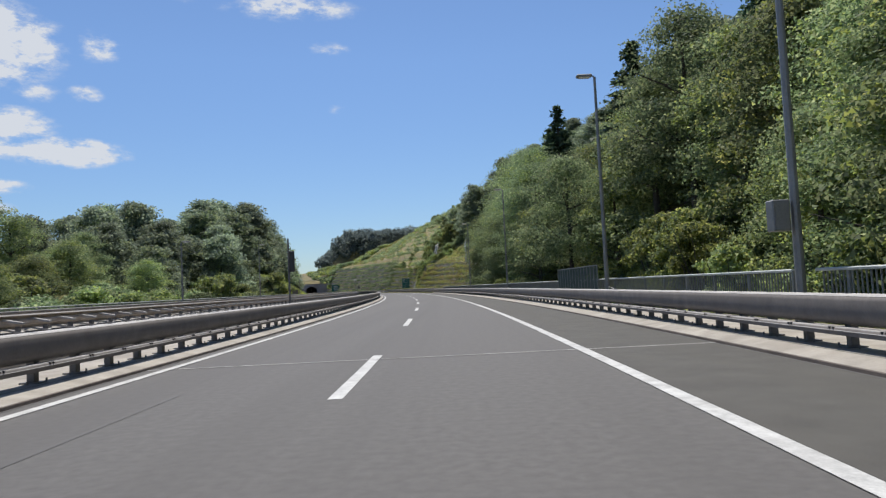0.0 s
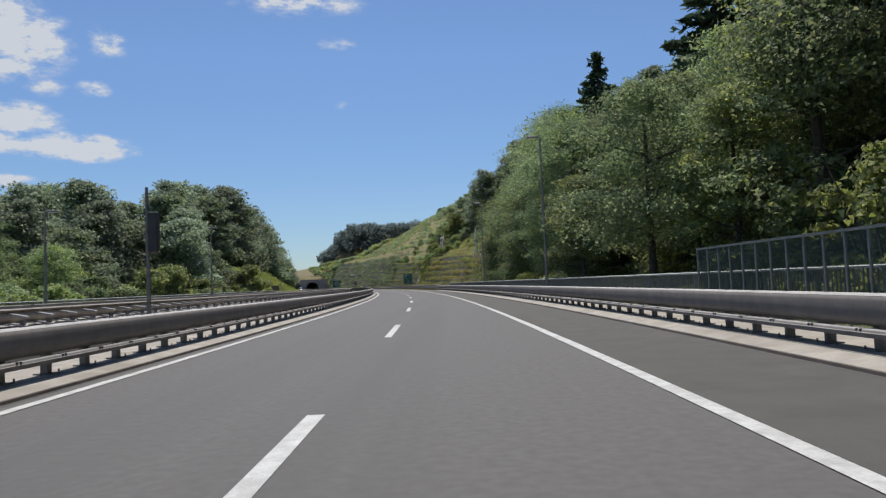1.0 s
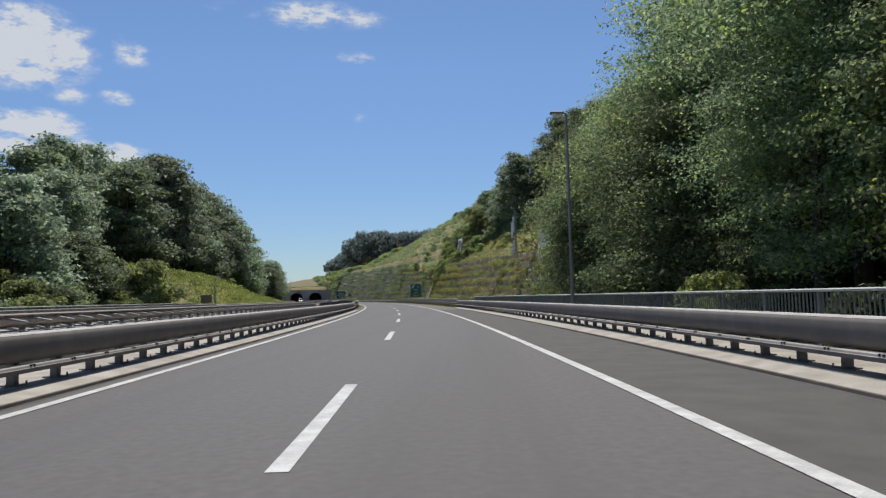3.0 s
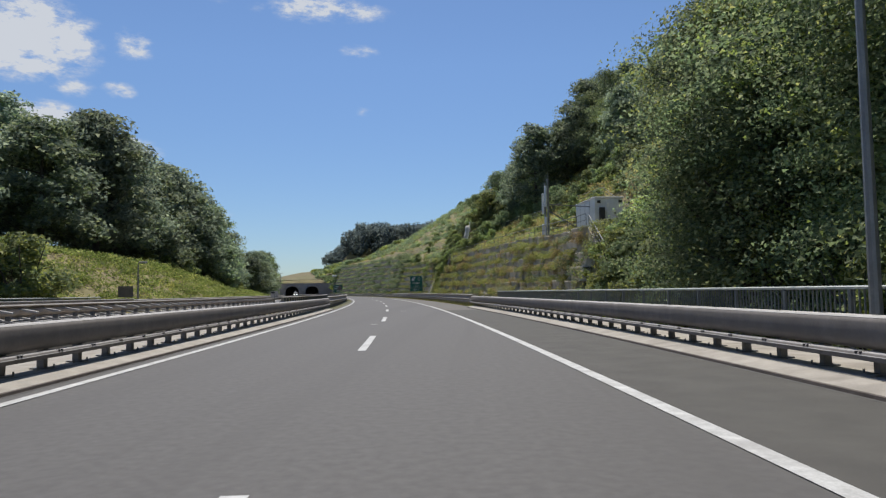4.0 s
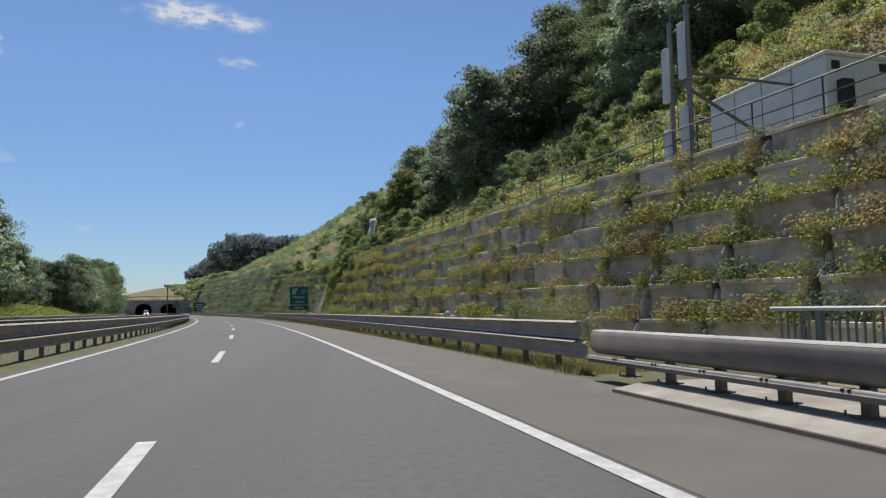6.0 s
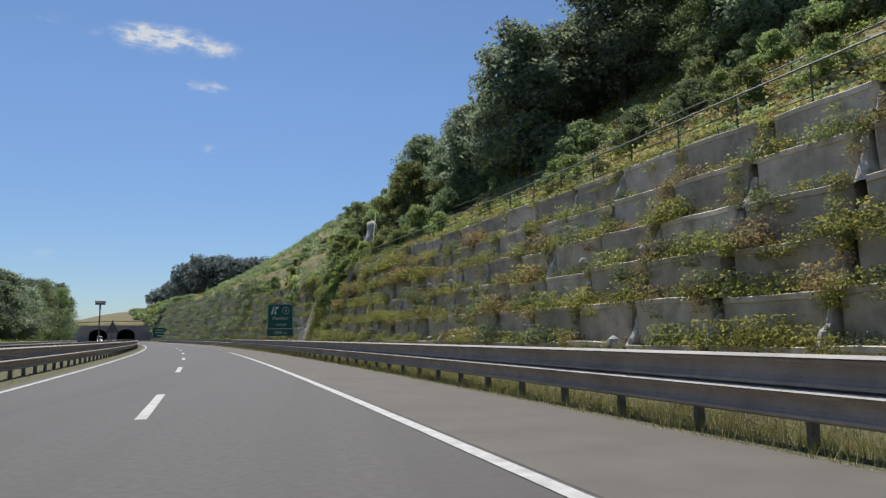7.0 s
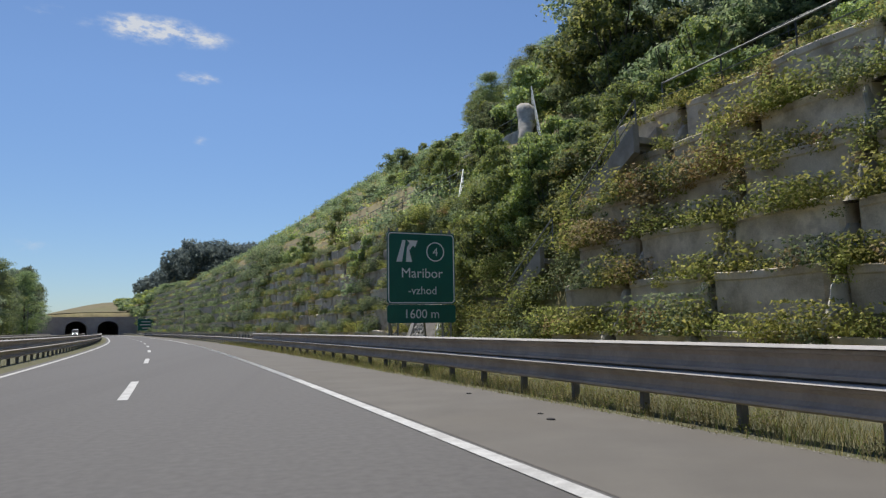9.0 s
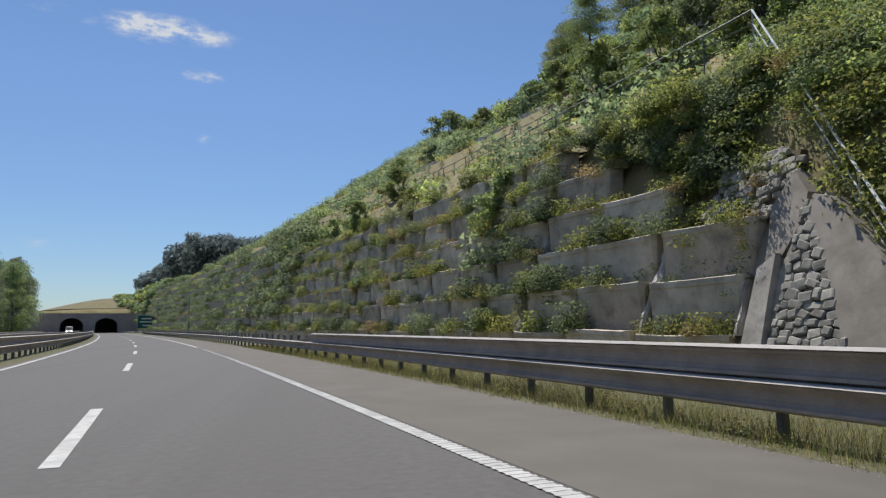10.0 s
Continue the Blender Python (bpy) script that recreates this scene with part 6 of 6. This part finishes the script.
for a, b in zip(rows, rows[1:]):
    for j in range(8):
        hill.faces.new((a[j], b[j], b[j + 1], a[j + 1])).smooth = True
solo("far_hill", hill, M_GROUND, "green hill far behind the slope", "hill", kind="structure")


# ---- low growth ----


def ground_cover(name, label, spots, per, leaf, spread, tall, mats, shares, seed, category="plants"):
    """Many small leaves in low tufts at spots (x, y, z, size)."""
    r = np.random.default_rng(seed)
    sp = np.asarray(spots)
    n = np.maximum(6, (per * sp[:, 3] ** 1.5).astype(int))
    idx = np.repeat(np.arange(len(sp)), n)
    v = np.clip(r.normal(0, 0.45, (len(idx), 3)), -0.8, 0.8)
    v[:, 2] = np.abs(v[:, 2])
    c = sp[idx, :3] + v * np.stack([np.full(len(idx), spread), np.full(len(idx), spread), np.full(len(idx), tall)], 1) * sp[idx, 3:4]
    out = v * 0.8 + np.array([0, 0, 0.5])
    q = leaves(c, out, leaf * np.sqrt(sp[idx, 3]), r, 0.6)
    pick = r.choice(len(mats), len(sp), p=shares)[idx]
    return tagged(new(name, quads(name, q, mats, pick)), label, category, kind="stuff")


def grass(name, label, places, tall, mats, shares, seed):
    """Upright blades at places (n, 3)."""
    r = np.random.default_rng(seed)
    p = np.asarray(places)
    n = len(p)
    a = r.uniform(0, 6.28, n)
    w = np.stack([np.cos(a), np.sin(a), np.zeros(n)], 1) * (0.0025 + 0.005 * r.random(n))[:, None]
    h = (tall * r.uniform(0.35, 1.25, n))[:, None]
    lean = np.concatenate([r.normal(0, 0.28, (n, 2)), np.ones((n, 1))], 1)
    tip = p + lean * h
    q = np.stack([p - w, p + w, tip], 1)
    return tagged(new(name, quads(name, q, mats, r.choice(len(mats), n, p=shares))), label, "grass", kind="stuff")


def ledge_spots(s0, s1, tiers, seed, every, lush, bare=None):
    r = random.Random(seed)
    out = []
    for i in range(1, tiers + 1):
        s = s0
        while s < s1:
            v = 0.5 + 0.5 * noise.noise(Vector((s * 0.13, i * 1.7, seed)))
            h = tier_top(s, i)
            if r.random() < (0.78 + 0.3 * v if bare is None else bare(s, i, v)):
                size = r.choice((0.4, 0.6, 0.8, 1.0, 1.3)) * r.uniform(0.85, 1.15) * (0.55 + 0.8 * v) * lush * (1 + 0.35 * smooth(188, 203, s) if s < 224 else 1.0) * ((0.35 if s < 157 else 0.65) if i == tiers else 1.0)
                p = at(s, tier_front(s, h) + r.uniform(0.12, 0.45), h - 0.08)
                if r.random() < 0.22:
                    p = at(s, tier_front(s, h) - 0.05, h - 0.1 - 0.45 * r.random())
                    size *= 0.6
                out.append((p.x, p.y, p.z, size))
            s += every * r.uniform(0.6, 1.4)
    return out


def joint_trails(s0, bays, tiers, seed, share):
    """Tufts that hang down the gaps between the troughs."""
    r = random.Random(seed)
    out = []
    for b in range(bays):
        for i in range(2, tiers + 1):
            if r.random() > share:
                continue
            e = s0 + BAY * b
            top, n = tier_top(e, i), r.randint(2, 6)
            side = r.choice((-1, 1)) * r.uniform(0.1, 0.35)
            for k in range(n):
                h = top + 0.05 - 0.2 * k
                p = at(e + side + r.uniform(-0.12, 0.12), tier_front(e, h) - r.uniform(0.0, 0.12), h - 0.1)
                out.append((p.x, p.y, p.z, r.uniform(0.45, 0.85) * (1 - 0.08 * k)))
    return out


ground_cover("ledge_plants", "yellow-green and rusty ground cover hanging over the wall ledges", ledge_spots(S1_START + 3.0, 215, TIERS, 3, 0.35, 1.3) + joint_trails(S1_START, 24, TIERS, 51, 0.75), 330, 0.040, 0.52, 0.5, [L_PLANTER, L_BRIGHT, L_OCHRE, L_TREE, L_DRY], [0.38, 0.28, 0.04, 0.18, 0.12], 31)
ground_cover("ledge_plants", "dense green growth over the wall ledges", ledge_spots(229.4, 305, TIERS, 9, 0.42, 1.22, lambda s, i, v: 0.0 if s < 229 + BAY * (i - 3) and i > 3 else 0.2 + 0.6 * v + 0.25 * smooth(236, 250, s)) + joint_trails(228.9, 22, TIERS, 52, 0.6), 330, 0.042, 0.55, 0.45, [L_BRIGHT, L_TREE, L_PLANTER, L_DRY], [0.28, 0.30, 0.24, 0.18], 32)
ground_cover("ledge_plants", "green growth over the distant ledges", ledge_spots(303, 525, TIERS + 2, 12, 0.95, 1.15, lambda s, i, v: 0.2 + 0.6 * v), 90, 0.10, 0.8, 0.6, [L_BRIGHT, L_TREE, L_PLANTER, L_DRY], [0.16, 0.40, 0.22, 0.22], 33)

shrubs = []
sr = random.Random(77)
for k in range(210):
    ss, i = 232.6 + 72 * sr.random() ** 1.1, sr.randint(1, TIERS)
    hh = tier_top(ss, i)
    p = at(ss, tier_front(ss, hh) + 0.1, hh - 0.05)
    shrubs.append((p.x, p.y, p.z, sr.uniform(0.6, 1.35)))
ground_cover("ledge_shrubs", "rounded green shrubs growing on the wall ledges", shrubs, 620, 0.05, 0.6, 0.85, [L_BRIGHT, L_TREE, L_DARK], [0.45, 0.4, 0.15], 62)

shrubs = []
for k in range(360):
    ss, i = 285 + 225 * sr.random() ** 1.3, sr.randint(1, TIERS + 2)
    hh = tier_top(ss, i)
    p = at(ss, tier_front(ss, hh) + 0.1, hh - 0.05)
    shrubs.append((p.x, p.y, p.z, sr.uniform(1.0, 2.2)))
ground_cover("ledge_shrubs", "dark green shrubs on the distant ledges", shrubs, 110, 0.10, 0.7, 0.9, [L_DARK, L_TREE], [0.6, 0.4], 63)


def slope_spots(s0, s1, d0, d1, n, seed, lo=0.6, hi=1.3, skip=None, row=0.0):
    r = random.Random(seed)
    out = []
    for k in range(n):
        s, d = r.uniform(s0, s1), r.uniform(d0, d1)
        if skip and skip(s, d):
            continue
        if row and r.random() < 0.8:
            d = round(d / row) * row + r.gauss(0, 0.12)
        p = at(s, d, height(s, d))
        out.append((p.x, p.y, p.z, r.uniform(lo, hi)))
    return out


ground_cover("slope_growth", "dense leafy growth in the gap between the walls", slope_spots(215, 231, 11.3, 17, 520, 14, 0.7, 1.4, lambda s, d: 224.6 < s < 234 and d < 12.4 + 0.64 * (s - 225.9)), 300, 0.05, 0.8, 0.6, [L_TREE, L_BRIGHT, L_PLANTER], [0.3, 0.5, 0.2], 44)
ivy = []
for k in range(620):
    ss, hh = 223.5 + 7.5 * nr.random(), 4.2 + 7.0 * nr.random()
    if hh < 4.6 and ss < 228.6 or hh < 5.4 and ss > 228.5:
        continue
    if ss < 232.5 and hh > 1.6 + 1.22 * (ss - 225.9) - 0.9:
        continue
    p = at(ss, 11.6 + 0.47 * hh + 0.5 * nr.random(), hh)
    ivy.append((p.x, p.y, p.z, 0.7 + 0.7 * nr.random()))
for k in range(420):
    ss, hh = 230.5 + 9.5 * nr.random(), 4.6 + 4.0 * nr.random()
    if hh < 3.9 + 0.42 * (ss - 229):
        continue
    p = at(ss, 11.35 + 0.42 * hh + 0.4 * nr.random(), hh)
    ivy.append((p.x, p.y, p.z, 0.7 + 0.7 * nr.random()))
ground_cover("ivy", "thick ivy and creepers over the top of the stone pier", ivy, 300, 0.05, 0.6, 0.36, [L_BRIGHT, L_TREE, L_DARK], [0.35, 0.4, 0.25], 47)
ground_cover("creepers", "low green creepers carpeting the steep slope", slope_spots(224.3, 233.6, 12.3, 21, 1250, 38, 0.5, 0.9, lambda s, d: s < 228.8 and d < 12.4 + 0.64 * (s - 225.9)), 210, 0.05, 0.62, 0.5, [L_DARK, L_TREE, L_BRIGHT], [0.06, 0.30, 0.64], 65)
ground_cover("creepers", "dark creepers over the slope beside the handrail", slope_spots(224.5, 233, 13.2, 20.5, 420, 37, 0.7, 1.3, lambda s, d: d < 12.4 + 0.64 * (s - 225.9)), 230, 0.055, 0.75, 0.5, [L_DARK, L_TREE, L_BRIGHT], [0.08, 0.34, 0.58], 64)
ground_cover("slope_growth", "rusty and green low growth on the slope above the wall", slope_spots(134, 224, 15.0, 44, 5600, 4, skip=lambda s, d: (143.5 < s < 155 and d < 22.6)), 64, 0.104, 0.9, 0.45, [L_OCHRE, L_DRY, L_PLANTER, L_BRIGHT, L_TREE], [0.26, 0.2, 0.2, 0.16, 0.18], 34)
ground_cover("slope_growth", "thick green undergrowth on the slope", slope_spots(219, 330, 13.5, 60, 2300, 5, 0.4, 0.95, lambda s, d: s < 232 and d < 15), 95, 0.10, 1.0, 0.38, [L_BRIGHT, L_TREE, L_PLANTER, L_DRY], [0.2, 0.26, 0.28, 0.26], 35)
ground_cover("slope_growth", "green undergrowth on the distant slope", slope_spots(330, 530, 13, 74, 1900, 6, 0.5, 1.3, None, 3.3), 36, 0.22, 1.2, 0.5, [L_BRIGHT, L_TREE, L_PLANTER, L_DRY], [0.18, 0.34, 0.22, 0.26], 36)
ground_cover("slope_growth", "leafy green growth round the wall stair", slope_spots(110, 137, 11.0, 33, 2200, 18, 0.7, 1.4, lambda s, d: s > 133 and d < 15 or s > 128 and d < 12.6), 130, 0.075, 0.9, 0.6, [L_TREE, L_BRIGHT, L_PLANTER, L_DARK], [0.4, 0.3, 0.15, 0.15], 48)
ground_cover("slope_shrubs", "rounded green shrubs scattered over the slope", slope_spots(235, 430, 14, 58, 760, 15, 1.0, 2.2, None, 3.3), 100, 0.10, 0.75, 0.9, [L_TREE, L_BRIGHT, L_DARK], [0.45, 0.1, 0.45], 45)
ground_cover("hill_shrubs", "green shrubs at the corner of the tunnel front", slope_spots(514, 540, 13, 30, 130, 29, 2.2, 4.0), 60, 0.22, 0.8, 0.9, [L_TREE, L_DARK, L_BRIGHT], [0.5, 0.3, 0.2], 59)
ground_cover("hill_shrubs", "green shrubs on the hill beside the tunnel", slope_spots(536, 640, 9, 70, 460, 19, 2.4, 4.5), 22, 0.4, 0.8, 0.8, [L_TREE, L_BRIGHT], [0.6, 0.4], 49)
ground_cover("undergrowth", "dark undergrowth below the trees", slope_spots(-10, 130, 8.6, 40, 1500, 7), 110, 0.085, 1.1, 0.7, [L_TREE, L_DARK], [0.5, 0.5], 37)
ground_cover("undergrowth", "dark undergrowth behind the bridge railing", slope_spots(30, 80, 8.4, 24, 1100, 27, 0.6, 1.1), 80, 0.10, 1.0, 0.6, [L_TREE, L_DARK], [0.3, 0.7], 57)
ground_cover("undergrowth", "dark undergrowth in the wood above the wall", slope_spots(112, 238, 28, 66, 1700, 16, skip=lambda s, d: 122 < s < 184 and d < 46), 36, 0.2, 1.2, 0.8, [L_TREE, L_DARK], [0.5, 0.5], 46)
ground_cover("bank_growth", "tall green meadow growth on the bank", slope_spots(128, 330, -38, -22.9, 6000, 8), 52, 0.105, 1.0, 0.5, [L_MEADOW, L_BRIGHT, L_PLANTER], [0.66, 0.2, 0.14], 38)
ground_cover("wall_foot_weeds", "tall weeds at the foot of the wall", slope_spots(139, 228, 9.0, 11.2, 240, 9, 0.4, 0.9), 260, 0.032, 0.5, 0.9, [L_PLANTER, L_TREE, L_GRASS], [0.4, 0.3, 0.3], 39)
tall_weeds = []
for k in range(130):
    ss = 148.2 + 4.2 * sr.random()
    p = at(ss, 9.3 + 1.5 * sr.random(), 0.0)
    hh = 2.3 * sr.random() ** 1.4 * (1 - 0.35 * abs(ss - 150.3) / 2.1)
    tall_weeds.append((p.x, p.y, p.z + hh, sr.uniform(0.35, 0.8)))
ground_cover("tall_weeds", "tall wispy grey-green weeds before the terraced wall", tall_weeds, 460, 0.022, 0.5, 0.75, [L_MEADOW, L_PALE, L_DRY], [0.35, 0.45, 0.2], 72)
nr = np.random.default_rng(8)
pl = []
for k in range(230000):
    s = 140 + 125 * nr.random() ** 1.2
    d = edge_d(s) - 0.05 + abs(nr.normal(0, 1.2))
    if d > 10.8:
        continue
    if d < edge_d(s) + 0.22 + 0.25 * noise.noise(Vector((s * 1.3, 0, 3))) and nr.random() < 0.75:
        continue
    p = at(s, d, -0.06)
    pl.append((p.x, p.y, p.z))
grass("verge_grass", "dry yellow-green grass under the guard rail", pl, 0.23, [L_GRASS, L_MEADOW, L_DRY], [0.6, 0.18, 0.22], 40)
pl = []
for k in range(12000):
    s = 140 + 170 * nr.random()
    p = at(s, nr.uniform(-10.6, -5.45), -0.06)
    pl.append((p.x, p.y, p.z))
grass("median_grass", "dry grass in the median between the guard rails", pl, 0.26, [L_GRASS, L_MEADOW], [0.6, 0.4], 41)
# grit and dry litter along the edge of the shoulder
pl, up = [], []
for k in range(5200):
    ss = 140 + 105 * nr.random()
    p = at(ss, edge_d(ss) - 0.02 + 0.07 * nr.normal(), 0.016)
    pl.append((p.x, p.y, p.z))
    up.append((0, 0, 1.0))
q = leaves(np.asarray(pl), np.asarray(up), 0.011, nr, 0.12, 1.2)
tagged(new("edge_grit", quads("edge_grit", q, [M_STONE, M_CONCRETE], nr.choice(2, len(q)))), "pale grit and dry litter along the asphalt edge", "grit", kind="stuff")
weeds = []
for k in range(420):
    ss = 140 + 110 * nr.random()
    p = at(ss, edge_d(ss) + 0.15 + 2.4 * nr.random() ** 1.5, 0.0)
    weeds.append((p.x, p.y, p.z, 0.35 + 0.5 * nr.random()))
ground_cover("verge_weeds", "low dusty green weeds along the verge", weeds, 190, 0.022, 0.42, 0.34, [L_BRIGHT, L_MEADOW, L_GRASS], [0.2, 0.4, 0.4], 71)
